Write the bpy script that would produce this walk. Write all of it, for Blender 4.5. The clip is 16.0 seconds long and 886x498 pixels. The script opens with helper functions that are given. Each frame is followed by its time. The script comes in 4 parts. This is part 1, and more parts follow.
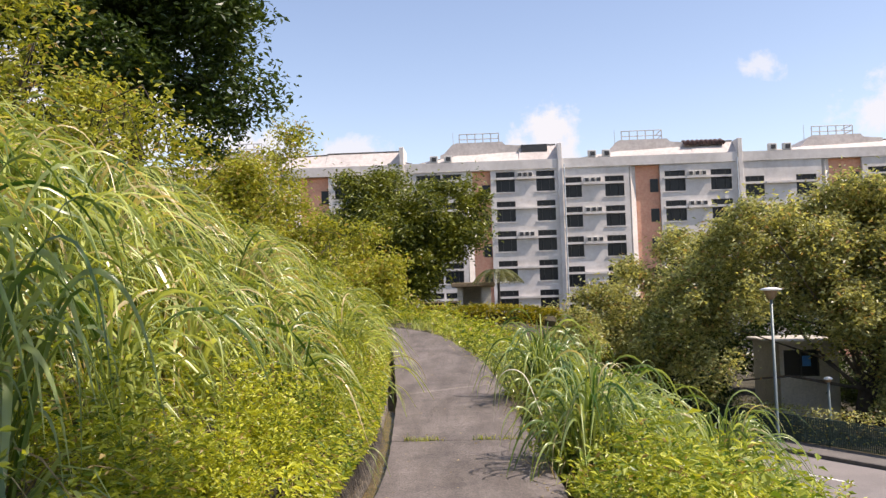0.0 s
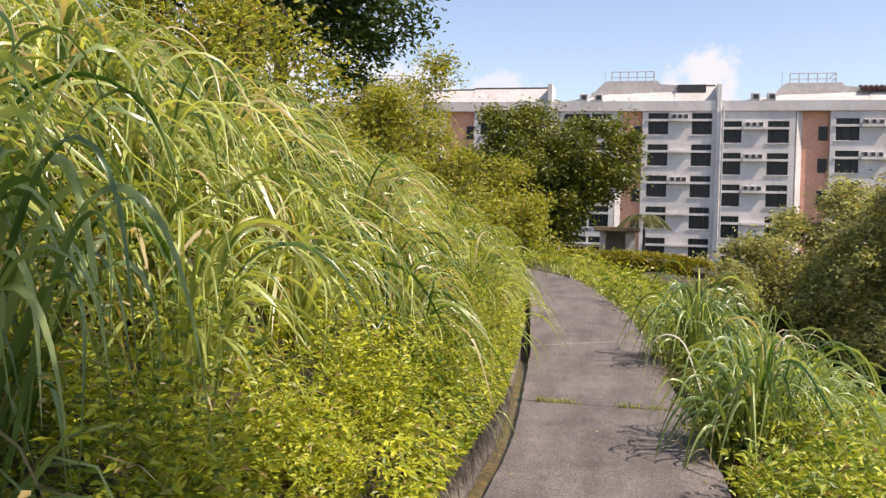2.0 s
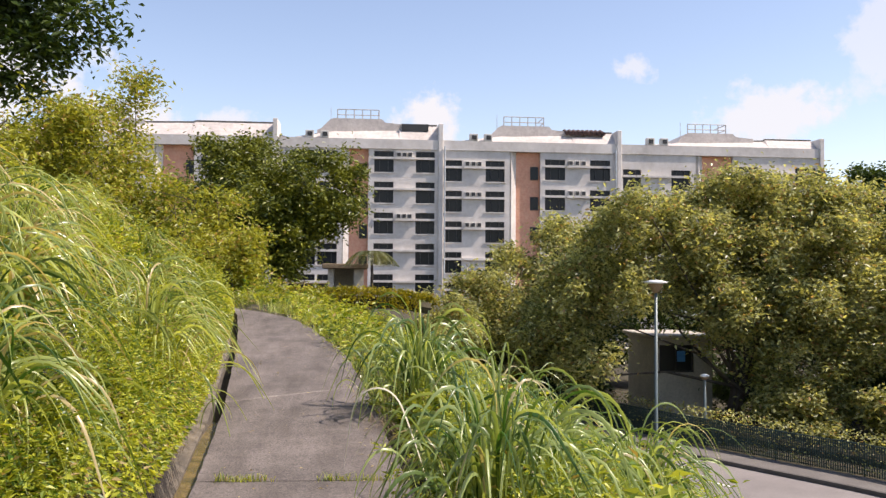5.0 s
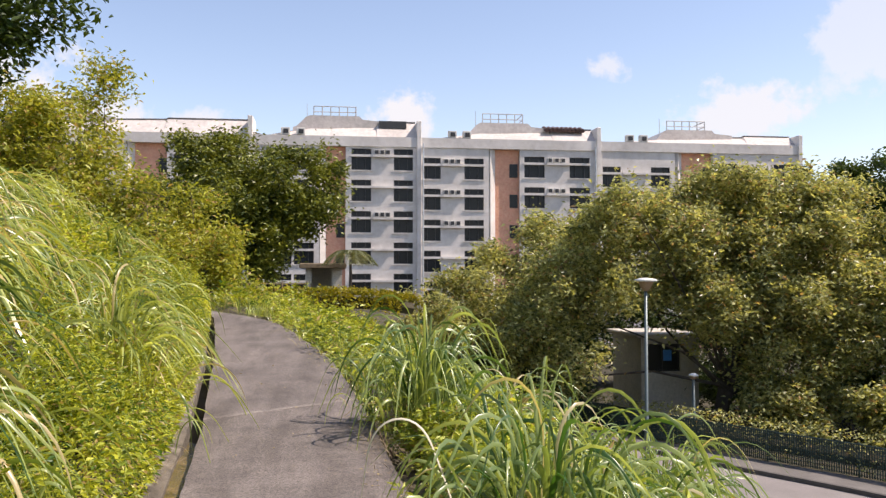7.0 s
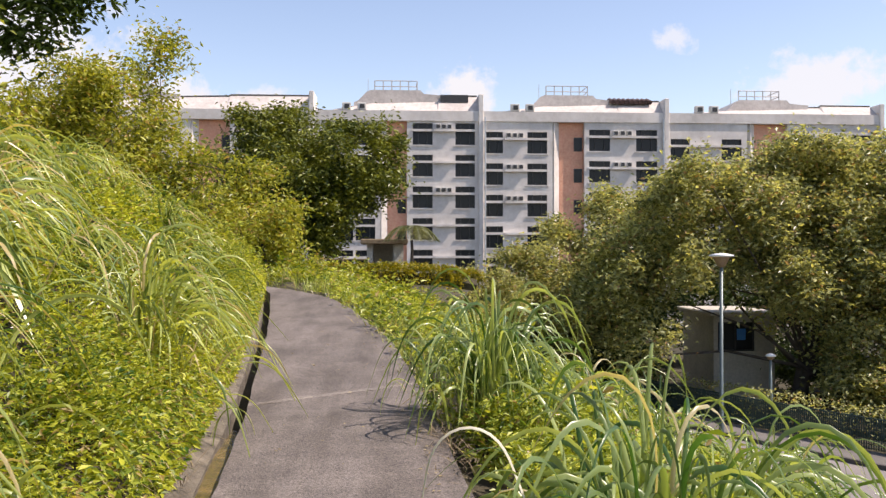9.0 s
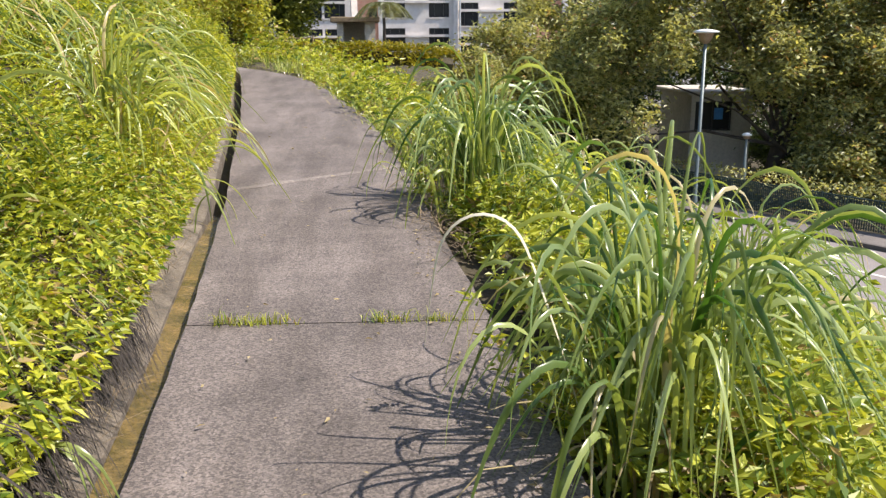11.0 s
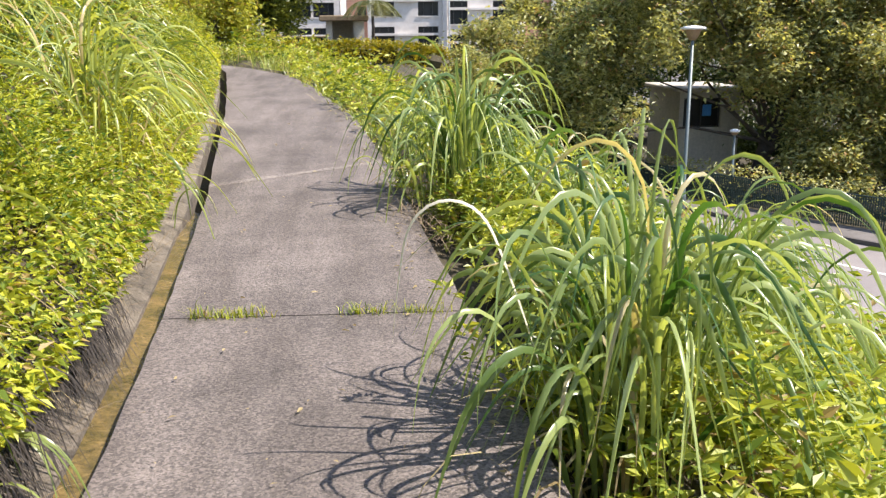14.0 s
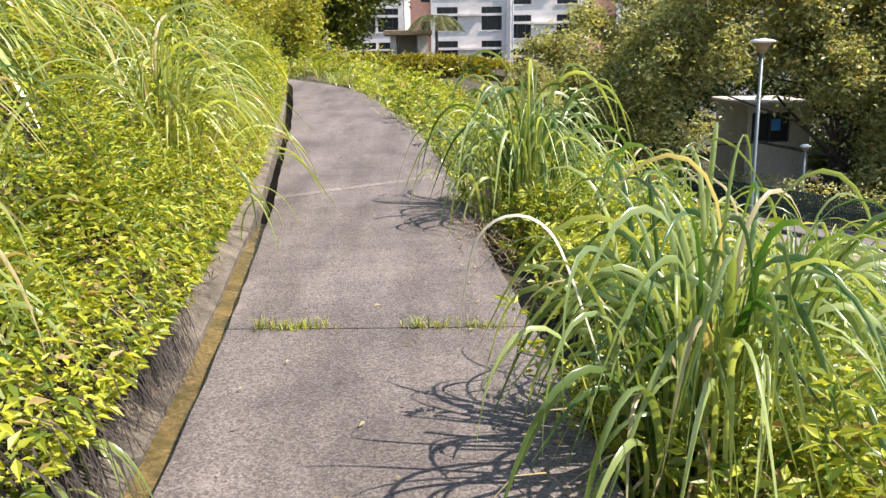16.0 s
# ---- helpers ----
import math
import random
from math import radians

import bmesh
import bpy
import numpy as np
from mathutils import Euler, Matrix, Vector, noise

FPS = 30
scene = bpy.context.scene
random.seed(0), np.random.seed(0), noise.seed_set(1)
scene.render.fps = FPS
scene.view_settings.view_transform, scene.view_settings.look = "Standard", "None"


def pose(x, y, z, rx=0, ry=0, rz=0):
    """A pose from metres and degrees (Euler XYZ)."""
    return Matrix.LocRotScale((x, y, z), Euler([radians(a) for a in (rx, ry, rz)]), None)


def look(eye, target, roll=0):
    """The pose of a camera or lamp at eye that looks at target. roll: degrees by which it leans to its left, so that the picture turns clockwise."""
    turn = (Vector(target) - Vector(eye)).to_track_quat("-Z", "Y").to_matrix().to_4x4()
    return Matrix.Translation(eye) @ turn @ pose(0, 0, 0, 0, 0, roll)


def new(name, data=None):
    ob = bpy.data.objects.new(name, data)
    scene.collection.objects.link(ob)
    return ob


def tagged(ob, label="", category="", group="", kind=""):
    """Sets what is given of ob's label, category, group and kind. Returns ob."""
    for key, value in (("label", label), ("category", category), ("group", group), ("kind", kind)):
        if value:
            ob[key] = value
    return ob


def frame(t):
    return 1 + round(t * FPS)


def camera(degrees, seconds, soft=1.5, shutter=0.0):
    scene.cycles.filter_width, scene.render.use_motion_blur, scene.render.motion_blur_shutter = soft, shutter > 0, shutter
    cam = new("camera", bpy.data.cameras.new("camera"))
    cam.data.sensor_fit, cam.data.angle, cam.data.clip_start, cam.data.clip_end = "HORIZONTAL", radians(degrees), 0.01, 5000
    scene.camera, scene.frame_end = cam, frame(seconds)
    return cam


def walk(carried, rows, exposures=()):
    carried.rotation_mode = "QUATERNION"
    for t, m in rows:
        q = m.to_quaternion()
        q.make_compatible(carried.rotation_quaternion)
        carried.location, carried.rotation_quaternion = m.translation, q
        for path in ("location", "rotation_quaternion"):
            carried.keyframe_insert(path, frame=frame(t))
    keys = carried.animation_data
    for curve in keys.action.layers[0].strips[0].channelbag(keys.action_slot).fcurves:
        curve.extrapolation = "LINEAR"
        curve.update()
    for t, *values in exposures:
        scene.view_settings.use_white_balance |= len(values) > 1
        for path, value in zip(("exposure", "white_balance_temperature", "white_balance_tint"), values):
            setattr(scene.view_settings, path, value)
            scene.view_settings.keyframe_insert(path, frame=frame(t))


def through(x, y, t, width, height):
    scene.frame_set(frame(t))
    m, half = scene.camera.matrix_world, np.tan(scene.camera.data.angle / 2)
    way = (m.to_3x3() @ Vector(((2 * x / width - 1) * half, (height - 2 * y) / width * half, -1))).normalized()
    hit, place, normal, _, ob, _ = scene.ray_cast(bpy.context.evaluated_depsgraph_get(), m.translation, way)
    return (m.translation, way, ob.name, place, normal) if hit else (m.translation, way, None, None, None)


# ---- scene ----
cam = camera(55.0, 16.0, soft=1.4, shutter=0.0)
PATH = [
    (0, (1.593, -3.067, 1.577), (1.503, -1.072, 1.685), -1.8),
    (0.5, (1.692, -2.9, 1.624), (1.498, -0.917, 1.791), -1.0),
    (1, (1.729, -2.692, 1.634), (1.436, -0.717, 1.75), 2.0),
    (1.5, (1.631, -2.427, 1.585), (1.367, -0.445, 1.621), 0.4),
    (2, (1.487, -2.032, 1.608), (1.069, -0.076, 1.572), 1.6),
    (2.5, (1.588, -1.675, 1.574), (1.187, 0.284, 1.572), 2.1),
    (3, (1.52, -1.299, 1.569), (1.548, 0.699, 1.645), -0.9),
    (3.5, (1.394, -1.009, 1.506), (1.482, 0.989, 1.511), -1.4),
    (4, (1.502, -0.773, 1.574), (1.523, 1.226, 1.645), -1.5),
    (4.5, (1.587, -0.548, 1.526), (1.68, 1.448, 1.614), -0.4),
    (4.7, (1.709, -0.394, 1.519), (1.885, 1.597, 1.6), 0.2),
    (6.8, (1.58, 0.611, 1.5), (1.828, 2.596, 1.538), 0.6),
    (7, (1.528, 0.788, 1.529), (1.786, 2.771, 1.594), -0.0),
    (7.5, (1.378, 1.15, 1.462), (1.625, 3.135, 1.496), -2.3),
    (8, (1.465, 1.467, 1.475), (1.539, 3.464, 1.541), -2.1),
    (8.5, (1.594, 1.66, 1.482), (1.575, 3.659, 1.522), -0.5),
    (9, (1.581, 1.749, 1.482), (1.695, 3.746, 1.492), 0.0),
    (9.5, (1.475, 1.933, 1.456), (1.705, 3.919, 1.401), -1.6),
    (10, (1.468, 2.054, 1.421), (1.683, 4.021, 1.127), -0.8),
    (10.2, (1.459, 2.081, 1.441), (1.62, 4.041, 1.08), -0.3),
    (12.3, (1.572, 2.059, 1.42), (1.792, 3.974, 0.886), -0.1),
    (12.5, (1.577, 2.023, 1.422), (1.824, 3.941, 0.912), 0.5),
    (13, (1.557, 2.061, 1.392), (1.795, 3.976, 0.869), -0.6),
    (13.5, (1.559, 2.049, 1.395), (1.804, 3.964, 0.87), -0.4),
    (14, (1.563, 2.068, 1.395), (1.752, 3.996, 0.899), -0.6),
    (14.5, (1.553, 2.15, 1.381), (1.725, 4.091, 0.932), -1.3),
    (15, (1.538, 2.177, 1.373), (1.673, 4.116, 0.905), -0.8),
    (15.5, (1.551, 2.087, 1.403), (1.664, 4.026, 0.927), -0.6),
    (16, (1.547, 2.1, 1.393), (1.596, 4.045, 0.929), -0.8),
]
walk(cam, [(t, look(a, b, r)) for t, a, b, r in PATH], exposures=[(0.0, 0.42, 7000, 21), (9.5, 0.42, 7000, 21), (10.2, 0.55, 6900, 19), (12.3, 0.86, 6700, 17), (16.0, 0.95, 6700, 17)])

# ---- light: high sun from the side, blue sky with a few cumulus clouds ----
SUN_AZ, SUN_EL = radians(-14), radians(54)      # azimuth measured from +x towards +y
to_sun = Vector((math.cos(SUN_AZ) * math.cos(SUN_EL), math.sin(SUN_AZ) * math.cos(SUN_EL), math.sin(SUN_EL)))
sun = new("sun", bpy.data.lights.new("sun", "SUN"))
sun.data.energy, sun.data.angle, sun.data.color = 5.0, radians(0.5), (1.0, 0.95, 0.86)
sun.matrix_world = look(to_sun * 50, (0, 0, 0))
tagged(sun, kind="structure")

world = bpy.data.worlds.new("world")
scene.world = world
world.use_nodes = True
wn, wl = world.node_tree.nodes, world.node_tree.links
wn.clear()
sky = wn.new("ShaderNodeTexSky")
sky.sky_type, sky.sun_disc = "NISHITA", False
sky.sun_elevation, sky.sun_rotation = SUN_EL, radians(90) - SUN_AZ
sky.air_density, sky.dust_density, sky.ozone_density = 1.0, 0.6, 0.4
bg, wout, tc = wn.new("ShaderNodeBackground"), wn.new("ShaderNodeOutputWorld"), wn.new("ShaderNodeTexCoord")
bg.inputs["Strength"].default_value = 0.155
cn = wn.new("ShaderNodeTexNoise")
cn.inputs["Scale"].default_value, cn.inputs["Detail"].default_value, cn.inputs["Roughness"].default_value = 22, 9, 0.62
wl.new(tc.outputs["Generated"], cn.inputs["Vector"])


def wmath(op, a, b=None, clamp=False):
    n = wn.new("ShaderNodeMath")
    n.operation, n.use_clamp = op, clamp
    for i, v in enumerate((a, b)):
        if v is None:
            continue
        if isinstance(v, (int, float)):
            n.inputs[i].default_value = v
        else:
            wl.new(v, n.inputs[i])
    return n.outputs[0]


# direction of each cloud, its half width, how flat it is, how dense
CLOUDS = [((0.078, 0.98, 0.184), 0.042, 0.9, 1.0), ((0.075, 0.985, 0.16), 0.05, 1.2, 1.0), ((0.44, 0.88, 0.175), 0.075, 1.8, 0.9),
          ((0.55, 0.80, 0.25), 0.06, 0.8, 0.6), ((0.31, 0.92, 0.235), 0.028, 1.3, 0.7), ((-0.15, 0.97, 0.165), 0.05, 2.0, 0.8),
          ((-0.24, 0.95, 0.16), 0.07, 1.6, 1.0), ((-0.42, 0.88, 0.2), 0.16, 1.3, 1.0), ((0.66, 0.72, 0.14), 0.09, 2.0, 0.7)]
mask = None
for c, r, flat, dense in CLOUDS:
    sub = wn.new("ShaderNodeVectorMath")
    sub.operation = "SUBTRACT"
    wl.new(tc.outputs["Generated"], sub.inputs[0])
    sub.inputs[1].default_value = c
    mul = wn.new("ShaderNodeVectorMath")
    mul.operation = "MULTIPLY"
    wl.new(sub.outputs[0], mul.inputs[0])
    mul.inputs[1].default_value = (1 / r, 1 / r, flat / r)
    ln = wn.new("ShaderNodeVectorMath")
    ln.operation = "LENGTH"
    wl.new(mul.outputs[0], ln.inputs[0])
    edge = wmath("ADD", wmath("MULTIPLY", cn.outputs["Fac"], 2.6), -0.35)
    body = wmath("MULTIPLY", wmath("MULTIPLY", wmath("SUBTRACT", edge, ln.outputs["Value"]), 2.6, True), dense)
    mask = body if mask is None else wmath("MAXIMUM", mask, body)
mix = wn.new("ShaderNodeMix")
mix.data_type = "RGBA"
wl.new(mask, mix.inputs["Factor"])
wl.new(sky.outputs["Color"], mix.inputs["A"])
mix.inputs["B"].default_value = (4.2, 4.55, 4.85, 1)
wl.new(mix.outputs["Result"], bg.inputs["Color"])
wl.new(bg.outputs[0], wout.inputs["Surface"])

# ---- materials ----


def material(name, base, rough=0.7, var=(0.7, 1.3), scale=4.0, fine=60.0, bump=0.15, metal=0.0, second=None, spec=0.5, grain=0.45):
    """Painted, mineral or metal surface: base colour broken up by stains at one scale and grain at another, with fine relief."""
    m = bpy.data.materials.new(name)
    m.use_nodes = True
    n, l = m.node_tree.nodes, m.node_tree.links
    b = n["Principled BSDF"]
    b.inputs["Roughness"].default_value, b.inputs["Metallic"].default_value = rough, metal
    b.inputs["Specular IOR Level"].default_value = spec
    co = n.new("ShaderNodeTexCoord")
    big, small = n.new("ShaderNodeTexNoise"), n.new("ShaderNodeTexNoise")
    for t, s in ((big, scale), (small, fine)):
        t.inputs["Scale"].default_value, t.inputs["Detail"].default_value, t.inputs["Roughness"].default_value = s, 6, 0.65
        l.new(co.outputs["Object"], t.inputs["Vector"])
    ramp = n.new("ShaderNodeValToRGB")
    lo, hi = ramp.color_ramp.elements
    lo.position, hi.position = 0.3, 0.72
    lo.color = (*[v * var[0] for v in (second or base)], 1)
    hi.color = (*[min(1, v * var[1]) for v in base], 1)
    l.new(big.outputs["Fac"], ramp.inputs["Fac"])
    mx = n.new("ShaderNodeMix")
    mx.data_type, mx.blend_type = "RGBA", "OVERLAY"
    mx.inputs["Factor"].default_value = grain
    l.new(ramp.outputs["Color"], mx.inputs["A"])
    l.new(small.outputs["Fac"], mx.inputs["B"])
    l.new(mx.outputs["Result"], b.inputs["Base Color"])
    bp = n.new("ShaderNodeBump")
    bp.inputs["Strength"].default_value, bp.inputs["Distance"].default_value = bump, 0.02
    l.new(small.outputs["Fac"], bp.inputs["Height"])
    l.new(bp.outputs["Normal"], b.inputs["Normal"])
    return m


def aggregate(name, base):
    """Worn cast concrete with small pale and dark stones showing, stained in long streaks."""
    m = material(name, base, 0.9, (0.62, 1.25), 1.2, 60, 0.5, grain=0.5)
    n, l = m.node_tree.nodes, m.node_tree.links
    b = n["Principled BSDF"]
    col = b.inputs["Base Color"].links[0].from_socket
    co = n.new("ShaderNodeTexCoord")
    vo = n.new("ShaderNodeTexVoronoi")
    vo.inputs["Scale"].default_value = 120
    l.new(co.outputs["Object"], vo.inputs["Vector"])
    st = n.new("ShaderNodeValToRGB")
    e = st.color_ramp.elements
    e[0].position, e[1].position = 0.1, 0.95
    e[0].color, e[1].color = (0.4, 0.39, 0.39, 1), (1.95, 1.87, 1.8, 1)
    sep = n.new("ShaderNodeSeparateColor")
    l.new(vo.outputs["Color"], sep.inputs[0])
    l.new(sep.outputs[0], st.inputs["Fac"])
    mx = n.new("ShaderNodeMix")
    mx.data_type, mx.blend_type = "RGBA", "MULTIPLY"
    mx.inputs["Factor"].default_value = 0.62
    l.new(col, mx.inputs["A"])
    l.new(st.outputs["Color"], mx.inputs["B"])
    mp, nz = n.new("ShaderNodeMapping"), n.new("ShaderNodeTexNoise")
    mp.inputs["Scale"].default_value = (2.6, 0.5, 1)
    nz.inputs["Scale"].default_value, nz.inputs["Detail"].default_value = 1.6, 8
    l.new(co.outputs["Object"], mp.inputs["Vector"])
    l.new(mp.outputs[0], nz.inputs["Vector"])
    sr = n.new("ShaderNodeValToRGB")
    q = sr.color_ramp.elements
    q[0].position, q[1].position = 0.33, 0.62
    q[0].color, q[1].color = (0.72, 0.7, 0.68, 1), (1.08, 1.07, 1.06, 1)
    l.new(nz.outputs["Fac"], sr.inputs["Fac"])
    m2 = n.new("ShaderNodeMix")
    m2.data_type, m2.blend_type = "RGBA", "MULTIPLY"
    m2.inputs["Factor"].default_value = 1
    l.new(mx.outputs["Result"], m2.inputs["A"])
    l.new(sr.outputs["Color"], m2.inputs["B"])
    l.new(m2.outputs["Result"], b.inputs["Base Color"])
    return m


def foliage(name, dark, light, through=None, glow=0.4, rough=0.42, dry=None, dry_share=0.06, patch=0.6, spec=0.45):
    """Leaf: varies leaf by leaf and patch by patch, glossy on top, lets light through."""
    m = bpy.data.materials.new(name)
    m.use_nodes = True
    n, l = m.node_tree.nodes, m.node_tree.links
    b, out = n["Principled BSDF"], n["Material Output"]
    b.inputs["Roughness"].default_value = rough
    b.inputs["Specular IOR Level"].default_value = spec
    g, oi, co = n.new("ShaderNodeNewGeometry"), n.new("ShaderNodeObjectInfo"), n.new("ShaderNodeTexCoord")
    nz = n.new("ShaderNodeTexNoise")
    nz.inputs["Scale"].default_value, nz.inputs["Detail"].default_value = patch, 4
    l.new(g.outputs["Position"], nz.inputs["Vector"])

    def mth(op, a, c):
        k = n.new("ShaderNodeMath")
        k.operation = op
        for i, v in enumerate((a, c)):
            if isinstance(v, (int, float)):
                k.inputs[i].default_value = v
            else:
                l.new(v, k.inputs[i])
        return k.outputs[0]
    leafy = mth("FRACT", mth("ADD", g.outputs["Random Per Island"], oi.outputs["Random"]), 0.0)
    f = mth("ADD", mth("MULTIPLY", leafy, 0.55), mth("MULTIPLY", nz.outputs["Fac"], 0.6))
    ramp = n.new("ShaderNodeValToRGB")
    e = ramp.color_ramp.elements
    e[0].position, e[1].position = 0.22, 0.85
    e[0].color, e[1].color = (*dark, 1), (*light, 1)
    l.new(mth("SUBTRACT", f, 0.06), ramp.inputs["Fac"])
    col = ramp.outputs["Color"]
    if dry:
        mx = n.new("ShaderNodeMix")
        mx.data_type = "RGBA"
        l.new(mth("GREATER_THAN", mth("FRACT", mth("MULTIPLY", leafy, 7.31), 0.0), 1 - dry_share), mx.inputs["Factor"])
        l.new(col, mx.inputs["A"])
        mx.inputs["B"].default_value = (*dry, 1)
        col = mx.outputs["Result"]
    l.new(col, b.inputs["Base Color"])
    tr = n.new("ShaderNodeBsdfTranslucent")
    tm = n.new("ShaderNodeMix")
    tm.data_type, tm.blend_type = "RGBA", "MULTIPLY"
    tm.inputs["Factor"].default_value = 1
    l.new(col, tm.inputs["A"])
    tm.inputs["B"].default_value = (*(through or (1.5, 1.35, 0.6)), 1)
    l.new(tm.outputs["Result"], tr.inputs["Color"])
    ms = n.new("ShaderNodeMixShader")
    ms.inputs[0].default_value = glow
    l.new(b.outputs[0], ms.inputs[1])
    l.new(tr.outputs[0], ms.inputs[2])
    l.new(ms.outputs[0], out.inputs["Surface"])
    return m


M = {
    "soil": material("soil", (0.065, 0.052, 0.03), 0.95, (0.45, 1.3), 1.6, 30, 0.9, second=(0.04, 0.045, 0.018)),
    "path": aggregate("path_concrete", (0.142, 0.126, 0.115)),
    "mortar": aggregate("joint_mortar", (0.205, 0.185, 0.165)),
    "drain": material("wet_drain", (0.16, 0.108, 0.04), 0.22, (0.5, 1.4), 5.0, 40, 0.35, second=(0.09, 0.085, 0.02), grain=0.7),
    "ledge": material("weathered_ledge", (0.20, 0.17, 0.13), 0.92, (0.3, 1.3), 4.5, 60, 1.0, grain=0.8),
    "road": material("road_concrete", (0.215, 0.195, 0.185), 0.85, (0.8, 1.12), 0.5, 40, 0.3),
    "pavement": material("pavement", (0.15, 0.138, 0.127), 0.88, (0.7, 1.15), 0.8, 40, 0.3),
    "kerb": material("kerb_stone", (0.10, 0.092, 0.085), 0.9, (0.6, 1.2), 2.0, 30, 0.4),
    "line": material("road_paint", (0.78, 0.77, 0.72), 0.7, (0.8, 1.05), 3, 30, 0.2),
    "white": material("white_render", (0.70, 0.655, 0.605), 0.85, (0.74, 1.1), 0.3, 2.2, 0.1, grain=0.3),
    "roofwhite": material("roof_render", (0.56, 0.51, 0.47), 0.85, (0.8, 1.06), 0.5, 3.0, 0.1),
    "orange": material("salmon_render", (0.80, 0.40, 0.26), 0.85, (0.82, 1.08), 0.6, 5.0, 0.1),
    "darkframe": material("bronze_frame", (0.035, 0.035, 0.035), 0.5, (0.8, 1.2), 2, 10, 0.05),
    "metal": material("galvanised", (0.55, 0.57, 0.58), 0.45, (0.8, 1.1), 3, 30, 0.1, metal=0.6),
    "rail": material("roof_rail", (0.40, 0.40, 0.40), 0.5, (0.85, 1.1), 3, 30, 0.1, metal=0.2),
    "ac": material("ac_casing", (0.62, 0.60, 0.55), 0.6, (0.7, 1.1), 2, 12, 0.1),
    "pole": material("lamp_pole", (0.13, 0.165, 0.165), 0.4, (0.8, 1.1), 3, 40, 0.1, metal=0.3),
    "lampcap": material("lamp_cap", (0.75, 0.76, 0.76), 0.4, (0.9, 1.05), 3, 30, 0.05),
    "lampbowl": material("lamp_bowl", (0.25, 0.17, 0.10), 0.35, (0.8, 1.2), 5, 30, 0.05),
    "fence": material("fence_mesh", (0.02, 0.045, 0.04), 0.6, (0.7, 1.3), 3, 30, 0.1),
    "bark": material("bark", (0.075, 0.06, 0.048), 0.95, (0.5, 1.3), 3, 25, 0.9),
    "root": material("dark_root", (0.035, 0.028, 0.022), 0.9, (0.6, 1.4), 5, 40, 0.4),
    "twig": material("dry_twig", (0.20, 0.15, 0.09), 0.95, (0.6, 1.3), 5, 40, 0.4),
    "tile": material("clay_tile", (0.10, 0.055, 0.045), 0.8, (0.5, 1.3), 2, 15, 0.3),
    "palm": foliage("palm_leaf", (0.10, 0.12, 0.05), (0.24, 0.25, 0.12), glow=0.3),
    "blue": material("blue_sign", (0.05, 0.25, 0.62), 0.5, (0.9, 1.1), 3, 20, 0.05),
    "cream": material("cream_wall", (0.52, 0.48, 0.41), 0.88, (0.8, 1.08), 0.8, 8, 0.15),
    "petal": material("petal", (0.85, 0.83, 0.78), 0.7, (0.9, 1.05), 8, 50, 0.05),
    "stamen": material("stamen", (0.7, 0.42, 0.03), 0.8, (0.8, 1.1), 8, 50, 0.05),
    "cover": foliage("bank_leaf", (0.05, 0.12, 0.012), (0.57, 0.58, 0.06), glow=0.38, dry=(0.36, 0.27, 0.1), dry_share=0.05),
    "verge": foliage("verge_leaf", (0.08, 0.16, 0.018), (0.57, 0.59, 0.09), glow=0.38, dry=(0.3, 0.22, 0.08), dry_share=0.05),
    "blade": foliage("grass_blade", (0.04, 0.11, 0.02), (0.42, 0.50, 0.18), glow=0.42, rough=0.3, dry=(0.5, 0.44, 0.25), dry_share=0.06, patch=2.5, spec=0.7),
    "bankblade": foliage("bank_grass_blade", (0.04, 0.105, 0.016), (0.56, 0.62, 0.19), glow=0.42, rough=0.3, dry=(0.52, 0.43, 0.22), dry_share=0.14, spec=0.7),
    "straw": foliage("dry_grass", (0.20, 0.15, 0.07), (0.46, 0.38, 0.2), glow=0.25, rough=0.6),
    "bleached": foliage("bleached_stalk", (0.45, 0.42, 0.32), (0.62, 0.58, 0.46), glow=0.2, rough=0.6),
    "darktree": foliage("dark_tree_leaf", (0.022, 0.048, 0.010), (0.085, 0.13, 0.02), glow=0.28),
    "midtree": foliage("round_tree_leaf", (0.025, 0.05, 0.010), (0.27, 0.29, 0.035), glow=0.22),
    "shrub": foliage("shrub_leaf", (0.10, 0.14, 0.02), (0.50, 0.50, 0.08), glow=0.45, dry=(0.42, 0.3, 0.1), dry_share=0.07),
    "righttree": foliage("roadside_tree_leaf", (0.09, 0.12, 0.045), (0.60, 0.60, 0.27), glow=0.46, rough=0.36, dry=(0.4, 0.27, 0.13), dry_share=0.05, patch=1.1),
    "hedge": foliage("hedge_leaf", (0.096, 0.120, 0.012), (0.432, 0.360, 0.025), glow=0.35),
}
glass = bpy.data.materials.new("window_glass")
glass.use_nodes = True
gb = glass.node_tree.nodes["Principled BSDF"]
gb.inputs["Base Color"].default_value = (0.03, 0.032, 0.034, 1)
gb.inputs["Roughness"].default_value = 0.2
gb.inputs["Specular IOR Level"].default_value = 0.2
M["glass"] = glass

# ---- mesh helpers ----


